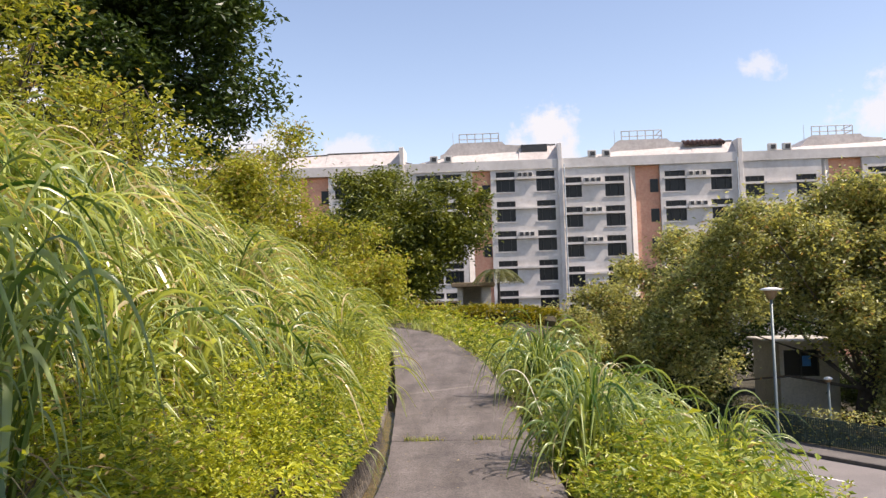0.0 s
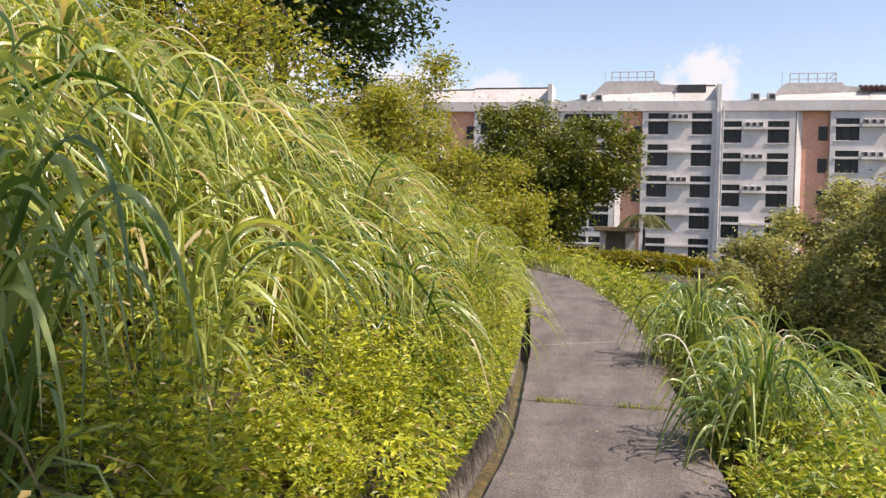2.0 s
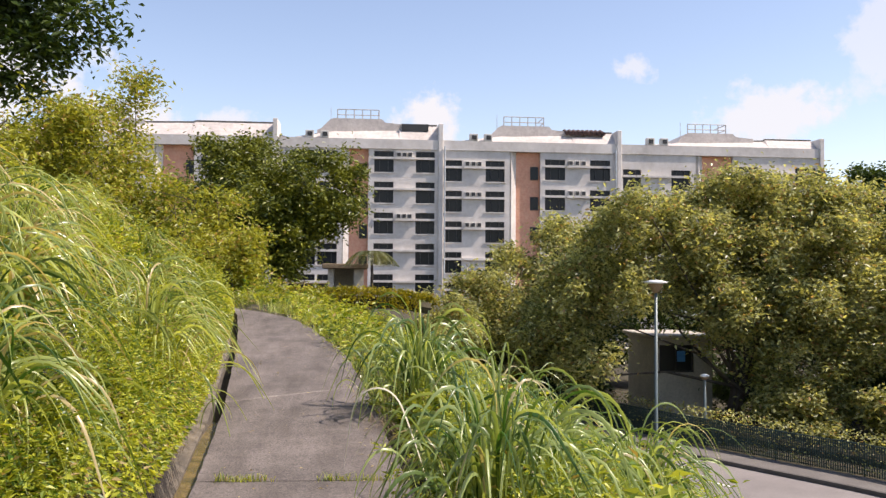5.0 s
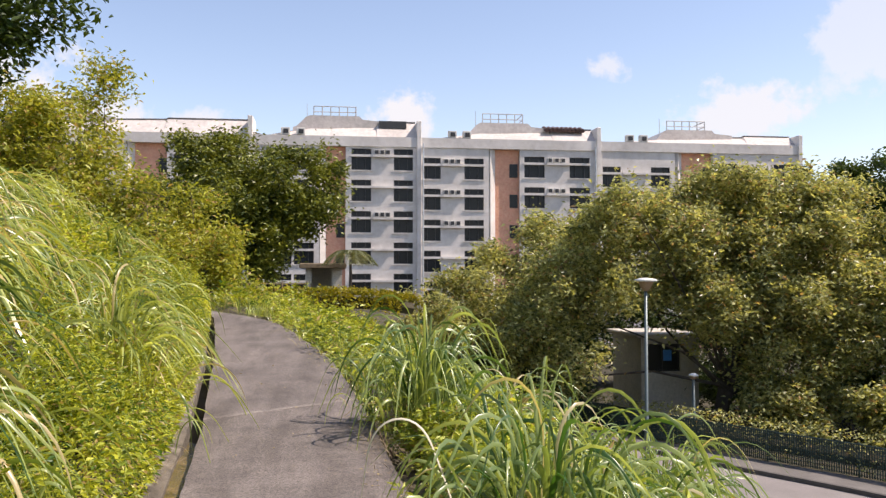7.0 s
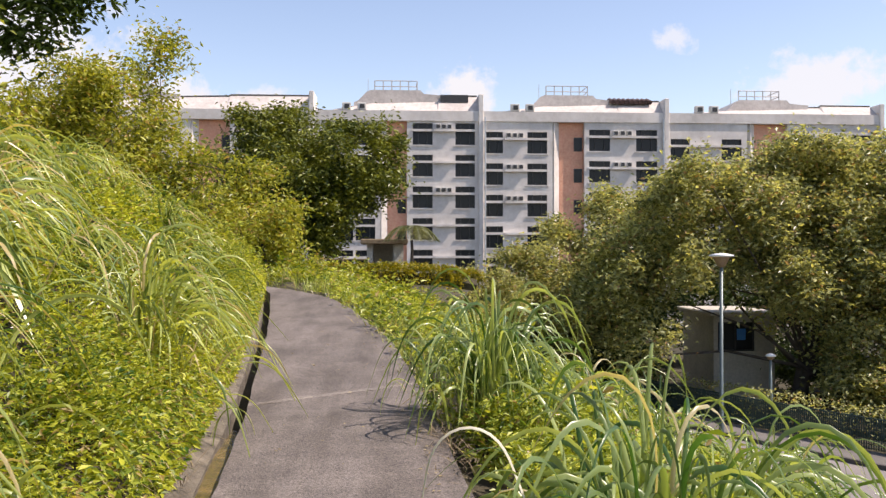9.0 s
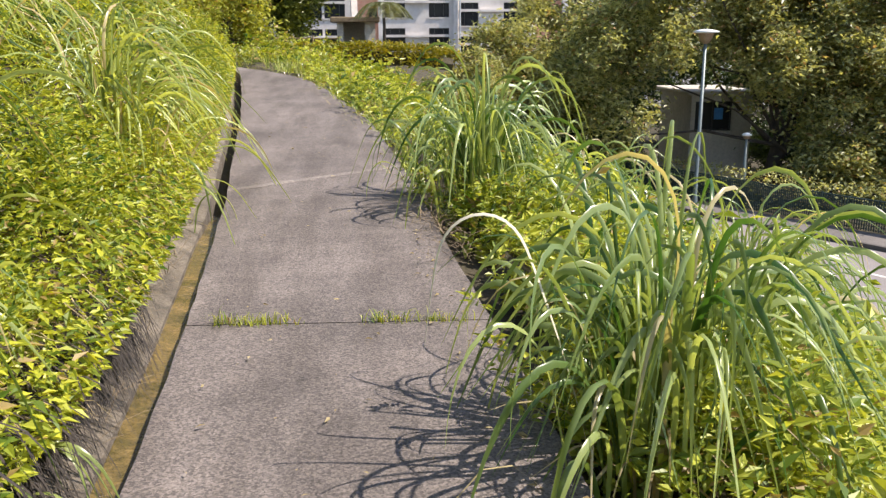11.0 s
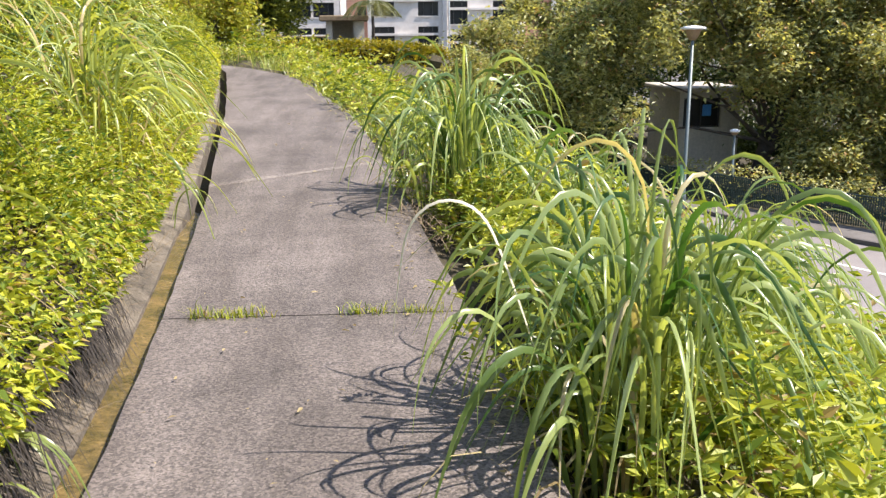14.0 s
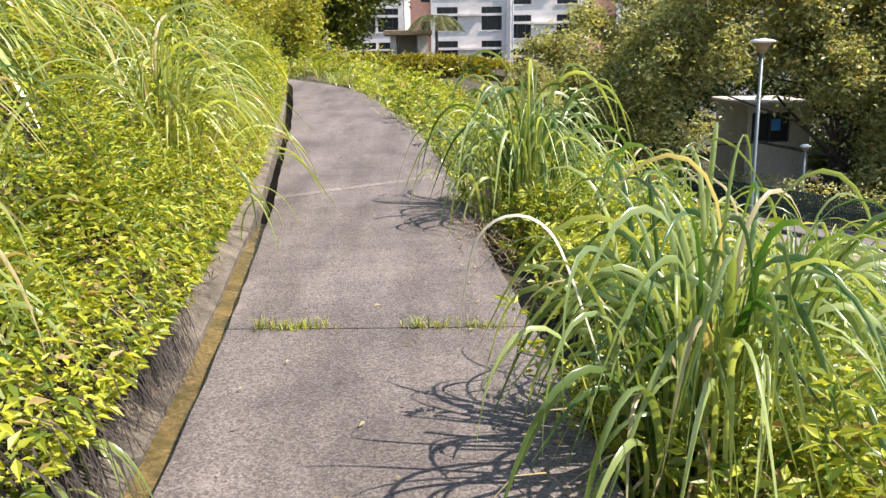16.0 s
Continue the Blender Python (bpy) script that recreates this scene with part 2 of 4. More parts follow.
def mesh_np(name, verts, faces, mat, parent=None, smooth=False):
    """One mesh object from arrays of vertices and of equal-sided faces."""
    me = bpy.data.meshes.new(name)
    nv, (nf, k) = len(verts), faces.shape
    me.vertices.add(nv)
    me.vertices.foreach_set("co", np.ascontiguousarray(verts, dtype=np.float32).ravel())
    me.loops.add(nf * k)
    me.loops.foreach_set("vertex_index", np.ascontiguousarray(faces, dtype=np.int32).ravel())
    me.polygons.add(nf)
    me.polygons.foreach_set("loop_start", np.arange(0, nf * k, k, dtype=np.int32))
    me.polygons.foreach_set("use_smooth", np.full(nf, smooth))
    me.update(calc_edges=True)
    me.materials.append(mat)
    ob = new(name, me)
    ob.parent = parent
    return ob


def part(name, bm, mat, parent=None, label="", smooth=False):
    me = bpy.data.meshes.new(name)
    bmesh.ops.recalc_face_normals(bm, faces=bm.faces)
    bm.to_mesh(me)
    bm.free()
    me.materials.append(mat)
    if smooth:
        me.polygons.foreach_set("use_smooth", np.full(len(me.polygons), True))
    ob = new(name, me)
    ob.parent = parent
    if label:
        tagged(ob, label)
    return ob


def box(bm, x0, x1, y0, y1, z0, z1, bevel=0.0):
    r = bmesh.ops.create_cube(bm, size=1)
    vs = r["verts"]
    for v in vs:
        v.co = ((x0 + x1) / 2 + v.co.x * (x1 - x0), (y0 + y1) / 2 + v.co.y * (y1 - y0), (z0 + z1) / 2 + v.co.z * (z1 - z0))
    if bevel:
        es = list({e for v in vs for e in v.link_edges})
        bmesh.ops.bevel(bm, geom=es, offset=bevel, segments=1, affect="EDGES")
    return bm


def plate(bm, xs, zs, holes, y0, y1):
    """An upright plate of thickness y0 to y1 over the grid xs, zs, with the cells that lie in holes (x0, x1, z0, z1) cut through."""
    xs, zs = sorted(set(xs)), sorted(set(zs))
    front = {}

    def vert(x, z):
        if (x, z) not in front:
            front[(x, z)] = bm.verts.new((x, y0, z))
        return front[(x, z)]
    faces = []
    for x0, x1 in zip(xs, xs[1:]):
        for z0, z1 in zip(zs, zs[1:]):
            cx, cz = (x0 + x1) / 2, (z0 + z1) / 2
            if not any(h[0] < cx < h[1] and h[2] < cz < h[3] for h in holes):
                faces.append(bm.faces.new((vert(x0, z0), vert(x1, z0), vert(x1, z1), vert(x0, z1))))
    ext = bmesh.ops.extrude_face_region(bm, geom=faces)
    for g in ext["geom"]:
        if isinstance(g, bmesh.types.BMVert):
            g.co.y = y1
    return bm


def boxed(*a, **k):
    return box(bmesh.new(), *a, **k)


def prism(bm, pts, y0, y1):
    """A slab with the outline pts (x, z), from y0 to y1."""
    a = [bm.verts.new((x, y0, z)) for x, z in pts]
    b = [bm.verts.new((x, y1, z)) for x, z in pts]
    n = len(pts)
    bm.faces.new(a)
    bm.faces.new(b[::-1])
    for i in range(n):
        bm.faces.new((a[i], b[i], b[(i + 1) % n], a[(i + 1) % n]))
    return bm


def tube(bm, pts, radii, sides=8, caps=True):
    """A tapered round limb along pts."""
    rings = []
    pts = [Vector(p) for p in pts]
    for i, p in enumerate(pts):
        d = (pts[min(i + 1, len(pts) - 1)] - pts[max(i - 1, 0)]).normalized()
        u = d.cross(Vector((0.31, 0.17, 0.94) if abs(d.z) < 0.9 else (1, 0.1, 0))).normalized()
        w = d.cross(u)
        rings.append([bm.verts.new(p + (u * math.cos(a) + w * math.sin(a)) * radii[i]) for a in [k * math.tau / sides for k in range(sides)]])
    for r0, r1 in zip(rings, rings[1:]):
        for k in range(sides):
            bm.faces.new((r0[k], r0[(k + 1) % sides], r1[(k + 1) % sides], r1[k]))
    if caps:
        bm.faces.new(rings[0][::-1])
        bm.faces.new(rings[-1])
    return bm


def lathe(bm, profile, at=(0, 0, 0), sides=20):
    rings = [[bm.verts.new((at[0] + r * math.cos(k * math.tau / sides), at[1] + r * math.sin(k * math.tau / sides), at[2] + z)) for k in range(sides)] for r, z in profile]
    for r0, r1 in zip(rings, rings[1:]):
        for k in range(sides):
            bm.faces.new((r0[k], r0[(k + 1) % sides], r1[(k + 1) % sides], r1[k]))
    bm.faces.new(rings[0][::-1])
    bm.faces.new(rings[-1])
    return bm


def thing(name, at, label, category, group="", rz=0):
    ob = new(name)
    ob.empty_display_size = 0.2
    ob.matrix_world = pose(*at, 0, 0, rz)
    return tagged(ob, label, category, group)


# ---- lie of the land ----
LEFT_Y, LEFT_X = [-8, -4, 0, 4.6, 6.2, 7.2, 9.0, 10.3, 13.8, 16.5, 19.5, 21.0, 22.5], [0.75, 0.75, 0.72, 0.67, 0.55, 0.47, 0.33, 0.18, -0.2, -0.55, -0.98, -1.35, -2.2]
RIGHT_Y, RIGHT_X = [-8, -4, 0, 4.6, 6.1, 9.8, 13.0, 16.5, 18.6, 20.1, 21.5], [2.3, 2.3, 2.25, 2.12, 2.05, 1.8, 1.5, 0.82, 0.28, -0.55, -1.6]


def left_edge(y):
    return np.interp(y, LEFT_Y, LEFT_X)


def right_edge(y):
    return np.interp(y, RIGHT_Y, RIGHT_X)


def path_z(y):
    y = np.asarray(y, dtype=float)
    rise = 0.05 * (np.logaddexp(0, (y - 6.5) * 2.2) / 2.2)
    return np.where(y < 22, rise, np.interp(y, [22, 32, 60, 90], [0.775, 0.4, -1.0, -1.5]))


KERB = np.array([(4, 60), (7, 44), (12.0, 33.5), (14.9, 28.3), (17.6, 24.3), (19.6, 19), (20.6, 12), (21, 0), (21, -60)], dtype=float)


def ground(x, y):
    """Height of the ground at (x, y): the bank on one side of the path, the slope down to the road on the other."""
    x, y = np.asarray(x, dtype=float), np.asarray(y, dtype=float)
    z0 = path_z(y)
    xl, xr = left_edge(y) - 0.34, right_edge(y) + 0.3
    up = np.clip(xl - x, 0, None)
    tall = np.interp(y, [-30, 18, 26, 36, 60], [1.0, 1.0, 0.8, 0.4, 0.1])
    high = np.interp(y, [-30, 6.5, 12, 20], [5.2, 5.2, 2.7, 2.5])
    rise = up - 0.28 * (1 - np.exp(-up / 0.4))
    bank = high * (1 - np.exp(-rise / high)) * tall + np.clip(up, 0, 0.12) * 2.2
    down = np.clip(x - xr, 0, None)
    foot = np.interp(y, [-60, 18, 30, 45, 70], [0, 0, 1.5, 4.0, 10.0])
    fall = np.clip(down - foot, 0, None) * 0.56
    z = z0 + bank - fall
    low = np.where(x > xr, np.maximum(z, -5.06), z)
    ripple = 0.05 * np.sin(x * 1.7 + y * 0.6) * np.sin(y * 1.3 - x * 0.4)
    inside = (x > xl - 0.05) & (x < xr + 0.1) & (y < 22.5)
    return np.where(inside, z0 - 0.2, low + np.where(low > -5, ripple, 0))


def axis(*spans):
    return np.unique(np.round(np.concatenate([np.linspace(a, b, n) for a, b, n in spans]), 4))


gx = axis((-1500, -60, 12), (-60, -14, 24), (-14, -2, 49), (-2, 4, 61), (4, 14, 41), (14, 60, 30), (60, 1500, 12))
gy = axis((-1500, -40, 12), (-40, -8, 17), (-8, 24, 129), (24, 70, 47), (70, 160, 12), (160, 1500, 10))
GX, GY = np.meshgrid(gx, gy)
gv = np.stack([GX.ravel(), GY.ravel(), ground(GX, GY).ravel()], 1)
ii = (np.arange(len(gy) - 1)[:, None] * len(gx) + np.arange(len(gx) - 1)[None, :]).ravel()
tagged(mesh_np("ground", gv, np.stack([ii, ii + 1, ii + 1 + len(gx), ii + len(gx)], 1), M["soil"], smooth=True),
       "earth slope under weeds beside the path", "ground", kind="structure")

# ---- path: cast concrete slabs, with a wet side drain ----
footpath = tagged(new("footpath"), "grey weathered concrete footpath with open joints", "path", kind="structure")


def slab(y0, y1, skew0=0.0, skew1=0.0, n=14):
    """One cast slab of the path between two joints; skew: how much further the right end of a joint lies."""
    bm = bmesh.new()
    rows = []
    for i in range(n + 1):
        u = i / n
        yl, yr = y0 + (y1 - y0) * u, y0 + skew0 + (y1 + skew1 - y0 - skew0) * u
        row = []
        for k in range(7):
            f = k / 6
            y = yl + (yr - yl) * f
            wob = 0.022 * noise.noise((y * 2.1, k * 5.0, 2.0)) + 0.01 * noise.noise((y * 9.0, k, 7.0)) if k in (0, 6) else 0
            x = float(left_edge(y)) * (1 - f) + (float(right_edge(y)) + 0.05) * f + wob
            row.append(bm.verts.new((x, y, float(path_z(y)) + 0.012 * f - 0.006 + 0.0015 * noise.noise((x * 2, y * 2, 0)))))
        rows.append(row)
    top = [bm.faces.new((a[k], a[k + 1], b[k + 1], b[k])) for a, b in zip(rows, rows[1:]) for k in range(6)]
    bmesh.ops.extrude_face_region(bm, geom=top)
    for v in {v for f in top for v in f.verts}:
        v.co.z -= 0.22
    return part("slab", bm, M["path"], footpath)


for a, b, s0, s1 in ((-8, -3.0, 0, 0), (-2.997, 1.6, 0, 0), (1.603, 6.25, 0, -0.1), (6.262, 9.36, -0.1, 0.8), (9.363, 13.2, 0.8, 0.2), (13.203, 17.3, 0.2, 0), (17.303, 21.4, 0, 0)):
    slab(a, b, s0, s1)
bm = bmesh.new()
low, top = [], []
for k in range(31):
    f = k / 30
    for row, o in ((low, -0.05), (top, 0.05)):
        y = 9.37 + 0.8 * f + o + 0.035 * noise.noise((f * 14, o * 60, 0))
        row.append(bm.verts.new((float(left_edge(y)) * (1 - f) + float(right_edge(y)) * f, y, float(path_z(y)) + 0.012 * f - 0.0025)))
for k in range(30):
    bm.faces.new((low[k], low[k + 1], top[k + 1], top[k]))
part("joint_strip", bm, M["mortar"], footpath, "pale worn mortar strip across the path")
part("joint_fill", boxed(0.56, 2.07, 6.14, 6.27, -0.09, -0.012), M["mortar"], footpath, "earth in the open joint")


def strip(name, off0, off1, z0, z1, mat, label, y0=-8, y1=21, n=90, thick=0.25, rough=0.0, deep=0.0):
    """A lengthwise piece beside the path's left edge, between two offsets from it."""
    bm = bmesh.new()
    rows = []
    for i in range(n + 1):
        y = y0 + (y1 - y0) * i / n
        e, z = float(left_edge(y)), float(path_z(y)) - deep * min(1, max(0, (y - 8.0) / 1.5))
        j = rough * noise.noise((y * 2.3, off0, 1)), rough * noise.noise((y * 2.9, off1, 4))
        rows.append([bm.verts.new((e + off0 + j[0], y, z + z0 - thick)), bm.verts.new((e + off0 + j[0], y, z + z0 + j[1] * 0.5)),
                     bm.verts.new((e + (off0 + off1) / 2 + j[1], y, z + (z0 + z1) / 2 + j[0] * 0.6)), bm.verts.new((e + off1, y, z + z1 + j[0] * 0.3)), bm.verts.new((e + off1, y, z + z1 - thick))])
    for a, b in zip(rows, rows[1:]):
        for k in range(4):
            bm.faces.new((a[k], b[k], b[k + 1], a[k + 1]))
    return tagged(part(name, bm, mat, None), label, "drain", kind="structure")


strip("drain_channel", -0.13, -0.004, -0.06, -0.085, M["drain"], "shallow wet brown drain along the path", rough=0.012, deep=0.16)
strip("drain_ledge", -0.45, -0.13, 0.10, -0.03, M["ledge"], "crumbling concrete ledge under the weeds", rough=0.06)

# ---- road below, with kerb, pavement and fence ----


def offset_line(pts, d):
    t = np.gradient(pts, axis=0)
    t /= np.linalg.norm(t, axis=1)[:, None]
    return pts + np.stack([t[:, 1], -t[:, 0]], 1) * d


def dense(pts, n=80):
    s = np.concatenate([[0], np.cumsum(np.linalg.norm(np.diff(pts, axis=0), axis=1))])
    q = np.linspace(0, s[-1], n)
    out = np.stack([np.interp(q, s, pts[:, i]) for i in range(2)], 1)
    for _ in range(6):
        out[1:-1] = (out[:-2] + 2 * out[1:-1] + out[2:]) / 4
    return out


KL = dense(KERB, 120)


def ribbon(name, d0, d1, z0, z1, mat, label, cat):
    a, b = offset_line(KL, d0), offset_line(KL, d1)
    n = len(a)
    col = [np.column_stack([p, np.full(n, z)]) for p, z in ((a, z0 - 0.3), (a, z0), (b, z1), (b, z1 - 0.3))]
    v = np.concatenate(col)
    i = np.arange(n - 1)
    f = np.concatenate([np.stack([i + k * n, i + 1 + k * n, i + 1 + (k + 1) * n, i + (k + 1) * n], 1) for k in range(3)])
    return tagged(mesh_np(name, v, f, mat), label, cat, kind="structure")


# offsets: negative towards the fence, positive towards the path
SIDE = 1.0 if offset_line(KL, 1.0)[60][0] < KL[60][0] else -1.0
ribbon("road", 0.0, SIDE * 6.6, -5.0, -5.0, M["road"], "pale sunlit concrete road", "road")
ribbon("kerb", 0.004, -SIDE * 0.16, -4.86, -4.86, M["kerb"], "grey stone kerb at the road's edge", "kerb")
ribbon("pavement", -SIDE * 0.164, -SIDE * 1.6, -4.87, -4.87, M["pavement"], "narrow pavement dappled with tree shade", "pavement")
ln = offset_line(KL, SIDE * 2.6)
for k in range(24, 104, 4):
    d = Vector((*(ln[k + 2] - ln[k]), 0))
    bm = bmesh.new()
    s = d.normalized().cross(Vector((0, 0, 1))) * 0.06
    p, q = Vector((*ln[k], -4.992)), Vector((*ln[k + 2], -4.992))
    bm.faces.new([bm.verts.new(c) for c in (p - s, p + s, q + s, q - s)])
    tagged(part("road_marking", bm, M["line"]), "worn white dash painted on the road", "road marking", "road dashes", kind="structure")

fence = thing("fence", (0, 0, 0), "dark green mesh fence with posts along the pavement", "fence")
FL = offset_line(KL, -SIDE * 1.7)
for k in range(21, 96, 3):
    a, b = FL[k], FL[k + 3]
    bm = bmesh.new()
    tube(bm, [(*a, -4.95), (*a, -3.78)], [0.035, 0.035], 8)
    part("post", bm, M["fence"], fence)
    bm = bmesh.new()
    tube(bm, [(*a, -3.84), (*b, -3.84)], [0.025, 0.025], 6)
    part("rail", bm, M["fence"], fence)
    bm = bmesh.new()
    for u in np.linspace(0, 1, 40)[1:-1]:
        p = a + (b - a) * u
        tube(bm, [(*p, -4.85), (*p, -3.86)], [0.028, 0.028], 4, False)
    for z in np.linspace(-4.8, -3.95, 8):
        tube(bm, [(*a, z), (*b, z)], [0.012, 0.012], 4, False)
    part("mesh_panel", bm, M["fence"], fence)

# ---- street lamps ----


def street_lamp(x, y, top, base, label, head=0.42):
    lamp = thing("street_lamp", (x, y, base), label, "street lamp", "street lamps")
    h = top - base
    part("pole", tube(bmesh.new(), [(0, 0, 0), (0, 0, 1.2), (0, 0, 1.25), (0, 0, h - head)], [0.085, 0.085, 0.065, 0.05], 12), M["pole"], lamp, smooth=True)
    part("bowl", lathe(bmesh.new(), [(0.07, h - head - 0.02), (0.14, h - head + 0.04), (head * 0.62, h - 0.12), (head * 0.66, h - 0.1)]), M["lampbowl"], lamp, "smoked brown bowl", True)
    part("cap", lathe(bmesh.new(), [(head * 0.6, h - 0.11), (head * 0.92, h - 0.09), (head * 0.95, h - 0.05), (head * 0.5, h), (0.02, h + 0.02)]), M["lampcap"], lamp, "pale metal cap", True)
    return lamp


street_lamp(12.13, 28.7, 1.47, -5.05, "tall grey street lamp with a pale round cap", 0.42)
street_lamp(15.7, 33.0, -2.3, -5.05, "short grey garden lamp beside the fence", 0.2)

# ---- apartment building ----
flat_block = thing("apartment_building", (0, 0, -6), "white rendered apartment block with salmon recesses and dark windows", "building")
FY, ZB = 75.0, -6.0     # front plane, foot of the wall


def bpart(name, bm, mat, label="", parent=None):
    """A part of the block, given in world metres."""
    ob = part(name, bm, mat, parent or flat_block, label)
    if parent is None:
        ob.matrix_parent_inverse = Matrix.Translation((0, 0, 6))
    return ob


def window_frame(a, b, z0, z1, cols):
    """One frame with mullions, as a cut plate."""
    f = 0.06
    xs = [a + (b - a) * u for u in cols]
    edges = [a, b] + [v for x in xs for v in (x - f / 2, x + f / 2)] + [a + f, b - f]
    bars = sorted([a + f, b - f] + [v for x in xs for v in (x - f / 2, x + f / 2)])
    holes = [(p, q, z0 + f, z1 - f) for p, q in zip(bars[::2], bars[1::2])]
    return plate(bmesh.new(), edges, [z0, z0 + f, z1 - f, z1], holes, FY + 0.1, FY + 0.18)


def facade(x0, x1, wins, top, pitch=2.73, storeys=6, wall_top=13.0, ledge=True, acs=()):
    """One bay: a wall with real openings, windows set back in them, a shading ledge over each pair."""
    th, tr, gap, wh = 0.35, 0.52, 0.2, 1.15
    rows = [top - s * pitch for s in range(storeys) if top - s * pitch - tr - gap - wh > -3.2]
    holes = [(a, b, zt - tr - gap - wh, zt) for zt in rows for a, b in wins]
    bpart("wall", plate(bmesh.new(), [x0, x1] + [v for w in wins for v in w], [ZB, wall_top] + [v for h in holes for v in h[2:]], holes, FY, FY + th), M["white"])
    for s, zt in enumerate(rows):
        zb = zt - tr - gap - wh
        for a, b in wins:
            w = bpart("window", window_frame(a, b, zb, zb + wh, (0.28, 0.72)), M["darkframe"])
            part("pane", boxed(a + 0.02, b - 0.02, FY + 0.19, FY + 0.21, zb, zb + wh), M["glass"], w)
            w = bpart("transom_window", window_frame(a, b, zt - tr, zt, (0.28, 0.72)), M["darkframe"])
            part("pane", boxed(a + 0.02, b - 0.02, FY + 0.19, FY + 0.21, zt - tr, zt), M["glass"], w)
            bpart("sill", boxed(a - 0.12, b + 0.12, FY - 0.07, FY + 0.34, zb - 0.1, zb), M["white"])
            bpart("transom_ledge", boxed(a - 0.1, b + 0.1, FY - 0.1, FY + 0.34, zt - tr - gap, zt - tr), M["white"])
        a, b = wins[0][1], wins[-1][0]
        if ledge and b - a > 0.4:
            bpart("balcony_ledge", boxed(a + 0.11, b - 0.11, FY - 0.28, FY - 0.002, zt - tr - gap - 0.02, zt - tr - 0.02), M["white"])
            if s in acs:
                for k in range(3):
                    u = a + 0.25 + k * (b - a - 0.5) / 3
                    ac = bpart("air_conditioner", boxed(u, u + 0.42, FY - 0.26, FY - 0.004, zt - tr - 0.018, zt - tr + 0.42, bevel=0.02), M["ac"])
                    part("grille", boxed(u + 0.05, u + 0.37, FY - 0.275, FY - 0.262, zt - tr + 0.04, zt - tr + 0.37), M["darkframe"], ac)


def recess(x0, x1, splay=0.5):
    """A deep salmon recess with a splayed white return wall."""
    bm = bmesh.new()
    deep = 0.45
    a = [(x0, FY), (x0 + splay, FY + deep), (x0 + splay - 0.3, FY + deep + 0.3), (x0 - 0.3, FY + 0.36)]
    lo, hi = [bm.verts.new((*p, ZB)) for p in a], [bm.verts.new((*p, 13.6)) for p in a]
    bm.faces.new(lo)
    bm.faces.new(hi[::-1])
    for k in range(4):
        bm.faces.new((lo[k], lo[(k + 1) % 4], hi[(k + 1) % 4], hi[k]))
    bpart("return_wall", bm, M["white"])
    bpart("recess_wall", boxed(x0 + splay, x1 + 0.3, FY + deep, FY + deep + 0.3, ZB, 13.6), M["orange"], "salmon rendered wall")
    for s in range(6):
        z = 11.6 - s * 2.73
        w = bpart("window", boxed(x1 - 0.75, x1 - 0.02, FY + deep - 0.06, FY + deep - 0.005, z - 1.2, z), M["darkframe"])
        part("pane", boxed(x1 - 0.7, x1 - 0.07, FY + deep - 0.08, FY + deep - 0.062, z - 1.15, z - 0.05), M["glass"], w)


facade(-34, -15.7, [(-31, -29), (-26, -24), (-20, -18)], 12.7)
recess(-15.6, -12.4)
facade(-12.4, -5.7, [(-11.8, -10.2), (-8.0, -6.4)], 12.6)
facade(-5.3, 0.4, [(-4.2, -1.95), (-1.75, -0.06)], 12.65, ledge=False)
recess(0.47, 2.6)
facade(2.65, 8.95, [(3.15, 4.87), (6.84, 8.53)], 12.7, acs=(0, 2))
facade(9.15, 15.3, [(9.38, 10.98), (13.1, 14.83)], 12.0, acs=(0, 1, 2))
recess(15.44, 18.0)
facade(18.1, 25.1, [(18.52, 20.38), (22.67, 24.56)], 12.25, acs=(0, 1))
facade(25.6, 32.6, [(25.75, 27.45), (30.3, 32.1)], 11.5)
recess(32.9, 36.1)
facade(36.2, 44.64, [(36.7, 38.6), (42.2, 44.2)], 11.95)
bpart("core", boxed(-33.9, 44.6, FY + 1.95, FY + 12, ZB, 12.9), M["white"])
for x, zt in ((-5.5, 15.35), (9.05, 15.2), (25.35, 15.0), (44.75, 14.7)):
    bpart("pilaster", boxed(x - 0.2, x + 0.2, FY - 0.25, FY + 3.0, ZB, zt, bevel=0.03), M["white"])
for x in (9.4, 25.0):
    bpart("drainpipe", tube(bmesh.new(), [(x, FY - 0.35, ZB), (x, FY - 0.35, 13.2)], [0.07, 0.07], 8), M["metal"])
